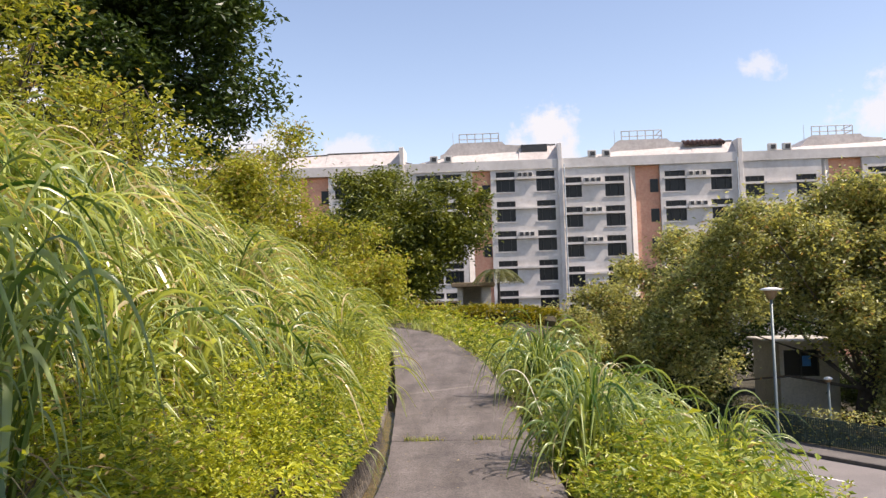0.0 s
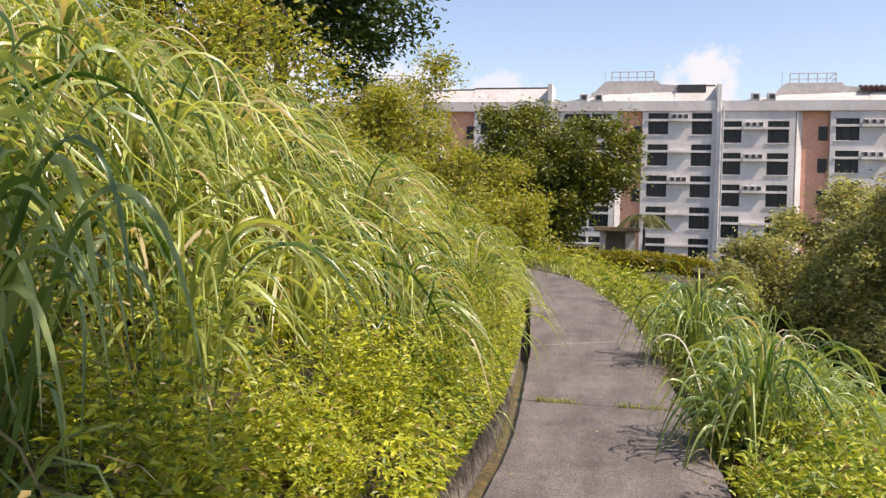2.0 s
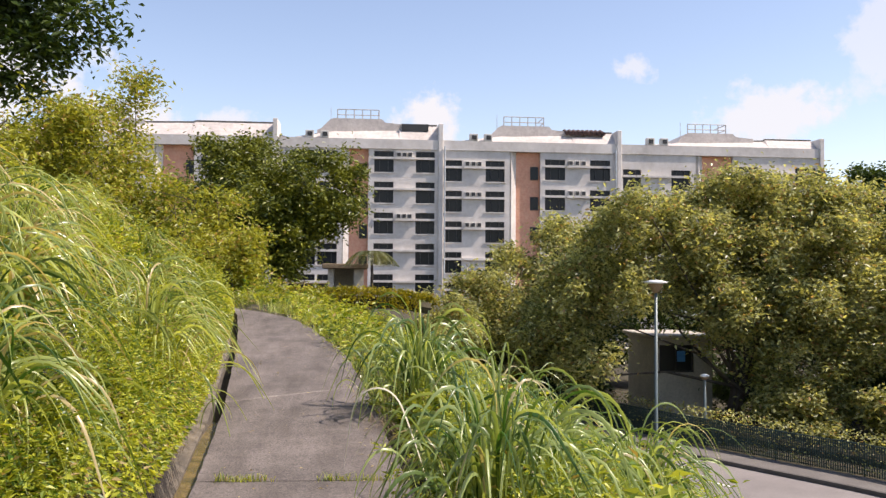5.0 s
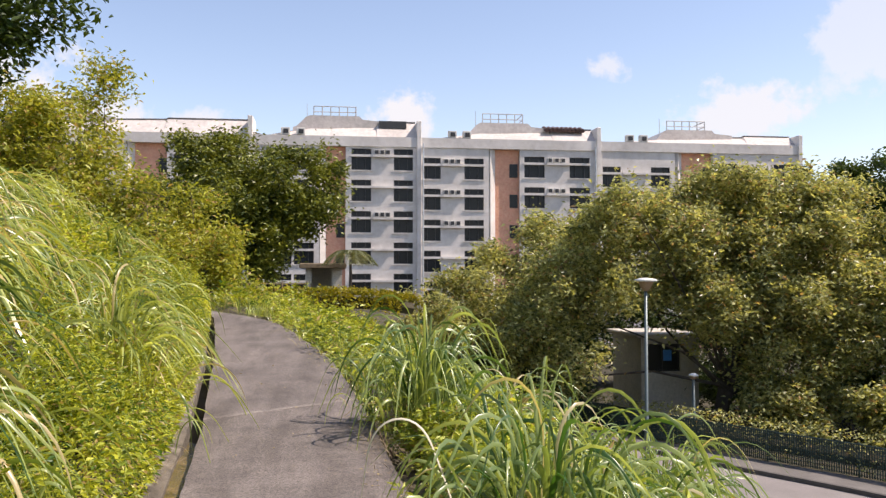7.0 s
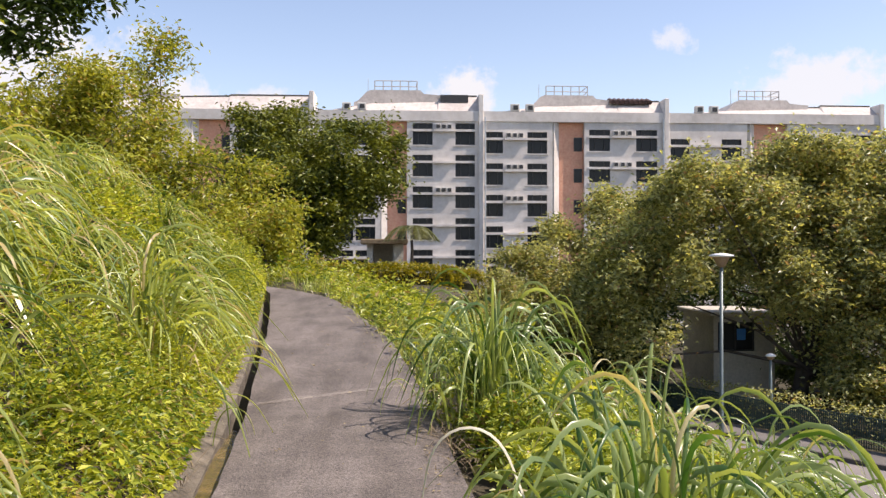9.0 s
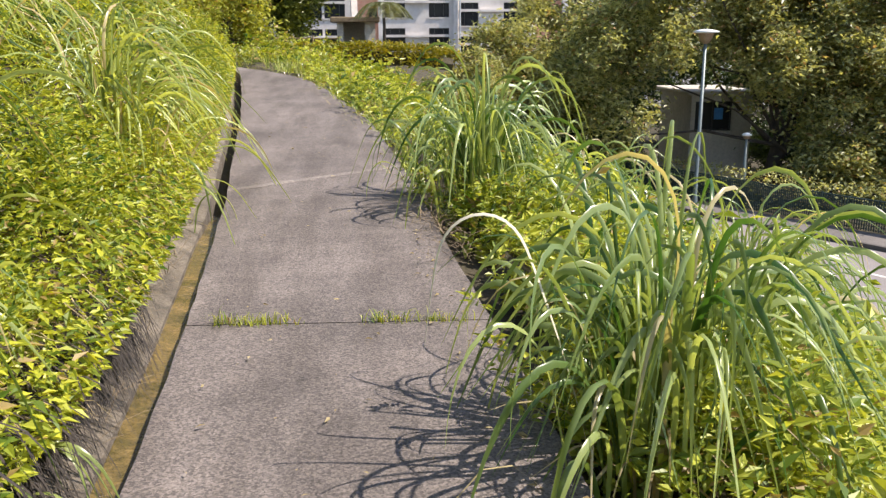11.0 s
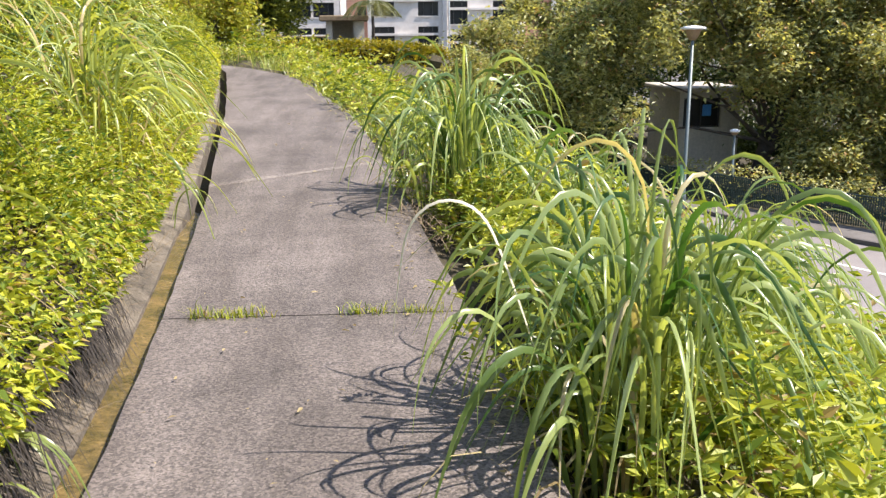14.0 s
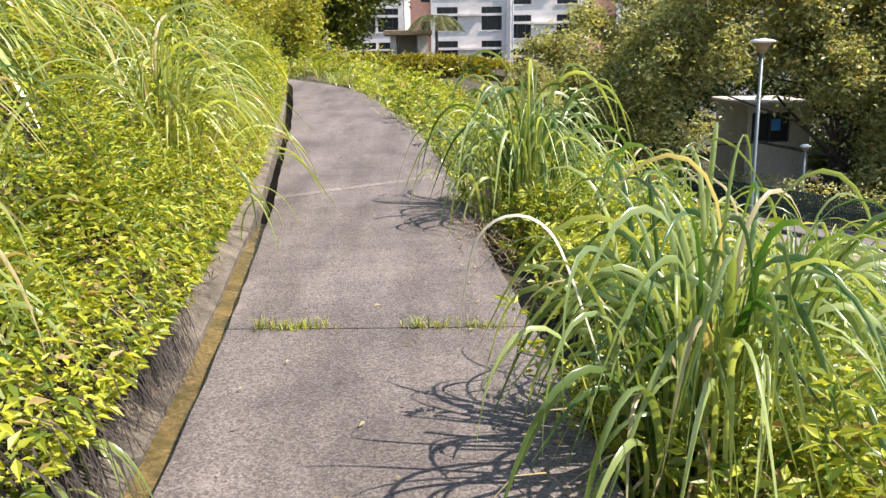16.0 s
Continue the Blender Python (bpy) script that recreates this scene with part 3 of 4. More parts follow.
# stepped sloping parapets, one run between each two pilasters
for x0, x1, z0, z1, z2 in ((-34, -5.7, 14.3, 15.0, 15.2), (-5.3, 8.85, 14.1, 14.9, 15.3), (9.25, 25.15, 13.9, 14.75, 15.0), (25.55, 44.55, 13.9, 14.5, 14.75)):
    bpart("fascia", boxed(x0, x1, FY - 0.12, FY + 0.45, 12.88, 13.75), M["white"])
    bm = bmesh.new()
    m1, m2 = x0 + (x1 - x0) * 0.42, x0 + (x1 - x0) * 0.75
    rim = [(x0, z0), (x0 + 1.0, z0 - 0.25), (m1, z1 - 0.1), (m2, z1 + 0.1), (m2 + 0.2, z2), (x1, z2)]
    lo = [bm.verts.new((x, FY + 0.1, 13.7)) for x, _ in rim]
    hi = [bm.verts.new((x, FY + 1.5, z)) for x, z in rim]
    bk = [bm.verts.new((x, FY + 9, z - 0.1)) for x, z in rim]
    for k in range(len(rim) - 1):
        bm.faces.new((lo[k], lo[k + 1], hi[k + 1], hi[k]))
        bm.faces.new((hi[k], hi[k + 1], bk[k + 1], bk[k]))
    bpart("parapet", bm, M["roofwhite"])
    pz = z2 + 0.1
    curve = [(m1 - 2.6 + 1.5 * u, pz - 0.75 + 1.1 * (0.5 - 0.5 * math.cos(u * math.pi))) for u in (0, 0.25, 0.5, 0.75, 1)]
    bpart("roof_house", prism(bmesh.new(), [(m1 - 2.6, 13.8)] + curve + [(m1 + 3.2, pz + 0.35), (m1 + 3.5, pz + 0.05), (m1 + 5.2, pz - 0.1), (m1 + 5.2, 13.8)], FY + 1.2, FY + 6), M["roofwhite"])
    # darker grey strip on the rim: the roofline's shadow line put into colour
    bpart("coping", prism(bmesh.new(), [(x, z) for x, z in rim] + [(x, z + 0.09) for x, z in rim[::-1]], FY + 1.42, FY + 1.72), M["pavement"], "grey coping coloured as the parapet's shadow line")
    o = m2 + 0.5
    if x0 == -5.3:
        # no hole is cut: a near-black box stands for the opening's shaded inside
        bpart("roof_opening", boxed(o - 0.2, o + 2.2, FY + 0.85, FY + 1.45, z2 - 0.62, z2 + 0.02), M["darkframe"], "solid dark box standing for the shade in a roof opening")
    if x0 == 9.25:
        for k in range(9):
            bpart("roof_tile", tube(bmesh.new(), [(o - 0.9 + k * 0.42, FY + 0.7, z2 - 0.2), (o - 0.9 + k * 0.42, FY + 1.9, z2 + 0.18)], [0.2, 0.2], 7), M["tile"], "dark red clay roof tile")
    rl = bmesh.new()
    xs = [m1 - 0.8 + 0.75 * k for k in range(6)]
    for x in xs:
        tube(rl, [(x, FY + 2.2, pz + 0.3), (x, FY + 2.2, pz + 1.35)], [0.05, 0.05], 5)
    for z in (pz + 0.85, pz + 1.35):
        tube(rl, [(xs[0], FY + 2.2, z), (xs[-1], FY + 2.2, z)], [0.045, 0.045], 5)
        tube(rl, [(xs[-1], FY + 2.2, z), (xs[-1], FY + 5, z)], [0.045, 0.045], 5)
    bpart("roof_rail", rl, M["rail"], "thin metal roof railing")
    mast = bmesh.new()
    tube(mast, [(xs[0] - 0.6, FY + 2.5, pz), (xs[0] - 0.6, FY + 2.5, pz + 1.6)], [0.03, 0.02], 5)
    bpart("mast", mast, M["rail"])
    for k, x in enumerate((x0 + 2.4, x0 + 3.7)):
        ac = bpart("air_conditioner", boxed(x, x + 0.75, FY - 0.1, FY + 0.35, 13.78, 14.42, bevel=0.03), M["ac"])
        part("grille", boxed(x + 0.2, x + 0.62, FY - 0.125, FY - 0.102, 13.9, 14.28), M["darkframe"], ac)

# ---- vegetation ----
rng = np.random.default_rng(7)


def blades(base, az, length, width, lean0, lean1, seg=7, cols=2, bend=0.5, sharp=0.24, twist=0.0):
    """Grass blades that rise, bend over at the given share of their length, hang and twist, as arrays of vertices and quads."""
    n = len(base)
    s = np.linspace(0, 1, seg + 1)
    q = np.clip((s[None] - (np.broadcast_to(bend, n)[:, None] - sharp)) / (2 * sharp), 0, 1)
    ang = lean0[:, None] + (lean1 - lean0)[:, None] * (0.12 * s[None] + 0.88 * q * q * (3 - 2 * q))
    ds = (length / seg)[:, None]
    zero = np.zeros((n, 1))
    r = np.concatenate([zero, np.cumsum(np.sin(ang[:, :-1]) * ds, 1)], 1)
    z = np.concatenate([zero, np.cumsum(np.cos(ang[:, :-1]) * ds, 1)], 1)
    ca, sa = np.cos(az)[:, None], np.sin(az)[:, None]
    pos = base[:, None, :] + np.stack([ca * r, sa * r, z], 2)
    side = np.stack([-sa + 0 * r, ca + 0 * r, 0 * r], 2)
    half = (width / 2)[:, None] * np.clip(0.3 + 1.8 * s, 0, 1)[None] * np.maximum(1 - s ** 1.9, 0.02)[None]
    tang = np.stack([np.sin(ang) * ca, np.sin(ang) * sa, np.cos(ang)], 2)
    nrm = np.cross(side, tang)
    tw = np.broadcast_to(twist, n)[:, None] * s[None] ** 1.5
    ct, st = np.cos(tw)[:, :, None], np.sin(tw)[:, :, None]
    side, nrm = side * ct + nrm * st, nrm * ct - side * st
    edge = side * half[:, :, None]
    if cols == 2:
        rows = np.stack([pos - edge, pos + edge], 2)
    else:
        rows = np.stack([pos - edge + nrm * half[:, :, None] * 0.35, pos, pos + edge + nrm * half[:, :, None] * 0.35], 2)
    v = rows.reshape(-1, 3)
    one = np.array([[i * cols + k, i * cols + k + 1, (i + 1) * cols + k + 1, (i + 1) * cols + k] for i in range(seg) for k in range(cols - 1)])
    f = (np.arange(n)[:, None, None] * ((seg + 1) * cols) + one[None]).reshape(-1, 4)
    return v, f


def leaves(pos, direction, size, aspect=0.42, curl=0.25, plain=False, tilt=0.35):
    """Pointed leaves folded along the midrib, two quads each."""
    n = len(pos)
    d = direction / np.linalg.norm(direction, axis=1)[:, None]
    ref = rng.normal(size=(n, 3)) * tilt + np.array([0, 0, 1.0])
    s = np.cross(d, ref)
    s /= np.linalg.norm(s, axis=1)[:, None] + 1e-6
    up = np.cross(s, d)
    L, W = size[:, None], (size * aspect / 2)[:, None]
    a, m, t = pos, pos + d * L * 0.5 + up * L * curl * 0.12, pos + d * L - up * L * curl * 0.3
    l, r = pos + d * L * 0.42 + s * W + up * L * 0.1, pos + d * L * 0.42 - s * W + up * L * 0.1
    if plain:
        i = np.arange(n)[:, None] * 4
        return np.stack([a, l, t, r], 1).reshape(-1, 3), i + np.array([[0, 3, 2, 1]])
    v = np.stack([a, l, t, r, m], 1).reshape(-1, 3)
    i = np.arange(n)[:, None] * 5
    f = np.concatenate([i + np.array([[0, 4, 2, 1]]), i + np.array([[0, 3, 2, 4]])])
    return v, f


def outward(n, lift=0.25, spread=0.35):
    a = rng.uniform(0, math.tau, n)
    return np.stack([np.cos(a), np.sin(a), lift + rng.normal(size=n) * spread], 1)


def joined(meshes):
    vs, fs, o = [], [], 0
    for v, f in meshes:
        vs.append(v)
        fs.append(f + o)
        o += len(v)
    return np.concatenate(vs), np.concatenate(fs)


def scatter(n, x0, x1, y0, y1, keep):
    x, y = rng.uniform(x0, x1, n), rng.uniform(y0, y1, n)
    k = keep(x, y)
    x, y = x[k], y[k]
    return np.stack([x, y, ground(x, y)], 1)


def soft(x, y, s, o=0.0):
    """Smooth patchiness between 0 and 1."""
    return 0.5 + 0.25 * (np.sin(x * s + 1.3 * np.sin(y * s * 0.7 + o)) + np.sin(y * s * 1.2 + o + 1.7 * np.sin(x * s * 0.6)))


def leafy_cover(name, roots, height, size, per, mat, label, plain=False):
    """Low weeds: sprigs of small leaves round short stems."""
    n = len(roots)
    h = height * rng.uniform(0.6, 1.15, n) * (0.2 + 1.7 * soft(roots[:, 0], roots[:, 1], 4.6) ** 1.6 + 0.35 * soft(roots[:, 0], roots[:, 1], 1.3, 2.0))
    lean = np.clip(rng.normal(size=(n, 2)) * 0.1, -0.2, 0.2)
    k = np.repeat(np.arange(n), per)
    whorl = rng.integers(0, 3, len(k))
    u = np.clip(1 - 0.26 * whorl + rng.normal(size=len(k)) * 0.04, 0.1, 1)
    p = roots[k] + np.stack([lean[k, 0] * u * h[k] * 2, lean[k, 1] * u * h[k] * 2, u * h[k]], 1)
    d = outward(len(k), 0.25, 0.4)
    p = p + d * 0.015
    v, f = leaves(p, d, size * rng.uniform(0.6, 1.3, len(k)) * (1.15 - 0.35 * u), plain=plain, tilt=0.6)
    return tagged(mesh_np(name, v, f, mat), label, "weeds", kind="stuff")


xl_of = lambda y: left_edge(y) - 0.30
xr_of = lambda y: right_edge(y) + 0.05
# bank: leafy weeds near the path, closer ones finer
near = scatter(6800, -3.2, 0.8, -3, 11, lambda x, y: (x < xl_of(y)) & (x > xl_of(y) - 3.0))
leafy_cover("bank_weeds", near, 0.4, 0.054, 30, M["cover"], "dense yellow-green leafy weeds on the bank", True)
ye = rng.uniform(-3, 20, 3200)
xe = xl_of(ye) - np.where(ye < 6.5, 0.07, 0.05) - rng.uniform(0, 0.35, 3200)
edge_roots = np.stack([xe, ye, ground(xe, ye)], 1)
leafy_cover("bank_weeds", edge_roots, 0.5, 0.046, 30, M["cover"], "leafy weeds overhanging the foot of the bank", True)
# leaves hanging over the steep foot of the bank
ns = 20000
ys = rng.uniform(1.5, 20, ns)
hs = rng.uniform(0.06, 0.62, ns)
gap = (soft(ys * 1.3, ys * 0.4, 2.6) < 0.34) | (ys < 6.4)
hs = np.where(gap, np.maximum(hs, 0.32), hs)
skirt = np.stack([left_edge(ys) - 0.40 + 0.30 * np.sin(hs * 4.2) * rng.uniform(0.5, 1.0, ns), ys, path_z(ys) + hs], 1)
dd = outward(ns, -0.2, 0.4)
dd[:, 0] = np.abs(dd[:, 0])
v, f = leaves(skirt, dd, 0.055 * rng.uniform(0.6, 1.3, ns), plain=True)
tagged(mesh_np("bank_weeds", v, f, M["cover"]), "leafy weeds hanging over the foot of the bank", "weeds", kind="stuff")
far = scatter(9000, -9, 0.4, 3, 25, lambda x, y: (x < xl_of(y)) & ((x < xl_of(y) - 2.4) | (y > 10.5)))
leafy_cover("bank_weeds", far, 0.42, 0.12, 12, M["cover"], "yellow-green weeds high on the bank", True)
left_hi = scatter(3000, -9, -1.5, -4, 6, lambda x, y: x < xl_of(y) - 2.0)
leafy_cover("bank_weeds", left_hi, 0.4, 0.10, 13, M["cover"], "yellow-green weeds high on the bank", True)
# slope below the path
v1 = scatter(7000, 1.6, 5.5, -1.5, 9, lambda x, y: (x > xr_of(y) + np.where((y > 5.6) & (y < 9), 0.22, 0.04) + 0.2 * (soft(x, y, 3.0) - 0.4)))
leafy_cover("verge_weeds", v1, 0.42, 0.078, 21, M["verge"], "bright green leafy weeds beside the path", True)
v2 = scatter(4500, 0.2, 9, 8, 24, lambda x, y: (x > xr_of(y)) & (x < xr_of(y) + 6))
leafy_cover("verge_weeds", v2, 0.4, 0.11, 10, M["verge"], "sunlit weeds along the path's far edge", True)
v3 = scatter(6500, 3, 14, -4, 26, lambda x, y: ground(x, y) > -4.9)
leafy_cover("slope_weeds", v3, 0.5, 0.17, 9, M["verge"], "weeds covering the slope down to the road", True)
v4 = np.concatenate([scatter(6000, -8, 9, 20, 38, lambda x, y: (y > 21.6) | (x < left_edge(y) - 0.3)), scatter(3500, 1, 9, 16, 36, lambda x, y: (x > xr_of(y)) & (ground(x, y) > -2.5))])
leafy_cover("meadow_weeds", v4, 0.42, 0.17, 9, M["cover"], "yellow-green meadow beyond the bend of the path", True)


def grass_field(name, roots, per, length, width, mat, label, lean=(0.24, 2.75), seg=8, spread=0.07, bias=None):
    """Tufts of long drooping blades that spring from one root each, uncountable."""
    n = len(roots)
    k = np.repeat(np.arange(n), per)
    m = len(k)
    tuft = rng.uniform(0.7, 1.25, n)
    az = rng.uniform(0, math.tau, m)
    if bias is not None:
        az = np.where(rng.uniform(size=m) < 0.5, bias + rng.normal(size=m) * 0.8, az)
    d = np.abs(rng.normal(size=m)) * spread
    base = roots[k] + np.stack([d * np.cos(az), d * np.sin(az), np.full(m, -0.03)], 1)
    v, f = blades(base, az, length * tuft[k] * rng.uniform(0.55, 1.15, m), width * rng.uniform(0.6, 1.25, m),
                  np.abs(rng.normal(size=m)) * lean[0] + d * 1.5 + 0.04, lean[1] * rng.uniform(0.75, 1.1, m), seg, bend=rng.uniform(0.36, 0.62, m), sharp=0.2, twist=rng.normal(size=m) * 0.9)
    return tagged(mesh_np(name, v, f, mat, smooth=True), label, "grass", kind="stuff")


def spaced(pts, gap):
    """Those points that keep a distance from the ones before them."""
    out = []
    for p in pts:
        if all((p[0] - q[0]) ** 2 + (p[1] - q[1]) ** 2 > gap * gap for q in out):
            out.append(p)
    return np.array(out)


# long grass hanging down the bank
tuft_hi = spaced(scatter(1500, -8, 0.2, -3, 20, lambda x, y: (x < xl_of(y) - 1.2) & (soft(x, y, 0.9) > 0.3) & ((y < 10.5) | (x < -3.5))), 0.62)
grass_field("bank_grass", tuft_hi, 80, 1.3, 0.044, M["bankblade"], "fountains of long drooping grass on the upper bank", bias=-0.35)
tuft_mid = spaced(scatter(160, -3, 0.5, -1, 20, lambda x, y: (x < xl_of(y) - 0.45) & (x > xl_of(y) - 1.5) & (soft(x, y, 1.4, 2.0) > 0.55)), 0.8)
grass_field("bank_grass", tuft_mid, 70, 1.15, 0.04, M["bankblade"], "tufts of long grass among the bank weeds", bias=-0.3)
tuft_r = scatter(230, 3.0, 9, 9.4, 22, lambda x, y: (x > xr_of(y) + 1.0) & (soft(x, y, 1.1, 1.0) > 0.35) & (x < 3.0 + (24 - y) * 0.35))
grass_field("slope_grass", tuft_r, 40, 1.1, 0.04, M["blade"], "long grass on the slope below the path")
short = scatter(1500, -2.5, 4, 9.5, 30, lambda x, y: ((x > xr_of(y) - 0.05) & (x < xr_of(y) + 1.8)) | (y > 21.8))
grass_field("verge_grass", short, 9, 0.5, 0.016, M["bankblade"], "short sunlit grass along the path", lean=(0.2, 1.3), seg=4, spread=0.06)
# dead stalks hanging from the bank's foot
yy = rng.uniform(2, 20, 900)
foot = np.stack([left_edge(yy) - 0.36 - rng.uniform(0, 0.1, 900), yy, path_z(yy) + 0.2 + rng.uniform(0, 0.25, 900)], 1)
v, f = blades(foot, rng.normal(size=900) * 0.5, rng.uniform(0.2, 0.5, 900), np.full(900, 0.012), rng.uniform(0.6, 1.4, 900), rng.uniform(2.4, 3.0, 900), 5)
tagged(mesh_np("dead_stalks", v, f, M["straw"]), "dry stalks hanging over the drain", "dead grass", kind="stuff")

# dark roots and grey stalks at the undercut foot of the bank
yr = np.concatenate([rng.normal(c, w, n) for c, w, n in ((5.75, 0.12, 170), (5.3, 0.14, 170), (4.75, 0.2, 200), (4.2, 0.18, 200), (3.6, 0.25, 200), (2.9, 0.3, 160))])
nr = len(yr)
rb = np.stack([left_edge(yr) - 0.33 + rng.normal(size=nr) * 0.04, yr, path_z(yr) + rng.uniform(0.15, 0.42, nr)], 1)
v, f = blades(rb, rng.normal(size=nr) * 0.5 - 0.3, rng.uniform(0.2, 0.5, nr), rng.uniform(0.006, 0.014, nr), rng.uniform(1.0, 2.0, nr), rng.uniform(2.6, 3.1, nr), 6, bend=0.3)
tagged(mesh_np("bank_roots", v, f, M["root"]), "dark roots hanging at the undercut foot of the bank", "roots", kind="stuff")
# litter on the path: grit, dry bits of blade
nl = 260
yl_ = rng.uniform(3.5, 14, nl)
fl = np.where(rng.uniform(size=nl) < 0.5, rng.uniform(0.86, 1.0, nl), rng.uniform(0.03, 0.97, nl))
lp = np.stack([left_edge(yl_) * (1 - fl) + right_edge(yl_) * fl, yl_, path_z(yl_) + 0.014], 1)
ld = outward(nl, 0.02, 0.03)
v, f = leaves(lp, ld, rng.uniform(0.012, 0.05, nl), 0.35)
tagged(mesh_np("path_litter", v, f, M["straw"]), "dry leaf bits scattered on the path", "litter", kind="stuff")

nb = 420
yb = np.concatenate([rng.uniform(2.5, 7.5, 260), rng.normal(7.9, 0.45, 160)])
xb = np.concatenate([left_edge(yb[:260]) - rng.uniform(0.12, 0.4, 260), right_edge(yb[260:]) + rng.normal(0.06, 0.1, 160)])
zb = path_z(yb) + np.concatenate([np.full(260, 0.05), np.full(160, 0.02)])
v, f = blades(np.stack([xb, yb, zb], 1), rng.uniform(0, math.tau, nb), rng.uniform(0.08, 0.35, nb), np.full(nb, 0.007), rng.uniform(0.9, 1.5, nb), rng.uniform(1.5, 1.9, nb), 4)
tagged(mesh_np("dry_twigs", v, f, M["twig"]), "dry twigs and stalks strewn along the path's edges", "litter", kind="stuff")

# big clumps of reed-like grass, blade by blade
LEAN = (0.03, 0.1, 0.18, 0.28, 0.4, 0.58)
BLADES, PALE = [], []
for k in range(18):
    v, f = blades(np.zeros((1, 3)), np.zeros(1), np.ones(1), np.array([0.036 - 0.0007 * k]), np.array([LEAN[k % 6]]), np.array([2.35 + 0.15 * (k % 5)]),
                  18, 3, (0.46, 0.55, 0.64)[k // 6], 0.28 + 0.04 * (k % 3), (-1.1, 0.5, 1.3, -0.4)[k % 4])
    for store, mat in ((BLADES, M["blade"]), (PALE, M["bankblade"])):
        ob = mesh_np("blade", v, f, mat, smooth=True)
        store.append(ob.data)
        bpy.data.objects.remove(ob)


def grass_clump(x, y, height, count, label, spread=0.2, width=1.0, lean_to=None, seed=1, reach=0.8, pale=False, toward=0.45):
    """A fountain of long blades, about as high as given, the outer ones leaning further out."""
    z = float(ground(x, y))
    clump = thing("grass_clump", (x, y, z), label, "grass clump", "clumps of long grass")
    r = random.Random(seed)
    for _ in range(count):
        a = r.uniform(0, math.tau) if lean_to is None or r.random() > toward else r.gauss(lean_to, 0.7)
        d = abs(r.gauss(0, spread))
        lean = min(5, int(abs(r.gauss(0, 1.3)) + d / spread * 0.7))
        ob = new("blade", (PALE if pale else BLADES)[lean + 6 * r.randrange(3)])
        ob.parent = clump
        l = height / 0.6 * r.uniform(0.5, 1.1)
        px, py = d * math.cos(a) + r.gauss(0, 0.04), d * math.sin(a) + r.gauss(0, 0.04)
        pz = float(ground(x + px, y + py)) - z - 0.04
        ob.matrix_basis = pose(px, py, pz, r.gauss(0, 6), r.gauss(0, 5), math.degrees(a)) @ Matrix.Diagonal((l * reach, width * r.uniform(0.6, 1.2), l, 1))
    n = count // 3
    q = np.random.default_rng(seed)
    az, d = q.uniform(0, math.tau, n), np.abs(q.normal(size=n)) * spread * 1.3
    bx, by = d * np.cos(az), d * np.sin(az)
    v, f = blades(np.stack([bx, by, ground(x + bx, y + by) - z - 0.03], 1), az, height * q.uniform(0.25, 0.75, n), np.full(n, 0.016), q.uniform(0.1, 0.9, n), q.uniform(1.8, 2.9, n), 7, bend=q.uniform(0.3, 0.7, n), twist=q.normal(size=n))
    tagged(mesh_np("thatch", v, f, M["straw"], clump), "dry straw-coloured dead grass", kind="stuff")
    return clump


grass_clump(2.52, 4.8, 1.18, 240, "large fountain of long arching green grass leaning over the path", 0.17, 0.95, None, 3, 0.62)
grass_clump(2.95, 5.3, 1.15, 100, "arching green grass clump on the slope", 0.16, 0.85, 0.0, 4, 0.65)
grass_clump(2.4, 8.75, 1.32, 190, "tall dense clump of long green grass beside the path", 0.2, 0.95, None, 5, 0.6)
grass_clump(3.15, 9.1, 1.12, 110, "long green grass clump on the slope", 0.2, 0.95, 0.0, 6, 0.7)
grass_clump(3.95, 9.5, 1.22, 120, "long green grass clump on the slope", 0.25, 1.0, None, 7)
grass_clump(4.9, 9.3, 1.45, 170, "drooping fountain of long grass", 0.22, 1.0, -0.3, 8, 0.75)
grass_clump(-0.38, -0.05, 1.45, 95, "tall dark drooping grass clump at the foot of the bank", 0.12, 1.6, -0.5, 9, 0.4)
# one bleached stalk that arches over the path
v, f = blades(np.array([[2.22, 4.6, -0.05]]), np.array([3.1]), np.array([1.6]), np.array([0.019]), np.array([0.2]), np.array([3.05]), 44, 3, 0.66, 0.15, 1.7)
tagged(mesh_np("stalk", v, f, M["bleached"], smooth=True), "bleached grass stalk arching over the path", "stalk")
HANG = "long pale grass hanging from the bank over the drain"
grass_clump(-0.15, 4.1, 0.95, 110, HANG, 0.12, 1.0, -0.2, 10, 0.8, True)
grass_clump(0.12, 4.55, 0.6, 70, HANG, 0.1, 0.8, -0.6, 18, 0.65, True)
grass_clump(-0.3, 8.3, 1.05, 120, HANG, 0.22, 0.8, -0.1, 11, 0.85, True, 0.6)
grass_clump(-0.55, 9.5, 0.95, 120, HANG, 0.2, 0.8, -0.1, 12, 0.85, True, 0.6)
TUFT = "tuft of pale drooping grass on the bank"
for k, (x, y, l) in enumerate(((-1.2, 7.2, 1.15), (-1.3, 2.4, 1.1), (-0.6, 3.2, 1.0), (-1.9, 4.4, 1.1), (-1.6, 8.6, 1.0), (-2.4, 6.4, 1.1), (-0.45, 1.5, 1.0), (-1.1, 0.6, 1.1), (-0.5, 5.1, 0.95), (-1.1, 5.7, 1.1), (-1.7, 5.3, 1.05), (-1.2, 3.9, 1.05), (-2.0, 3.1, 1.1), (-1.8, 1.5, 1.1))):
    grass_clump(x, y, l, 95, TUFT, 0.14, 1.05, -0.3, 30 + k, 0.85, True)

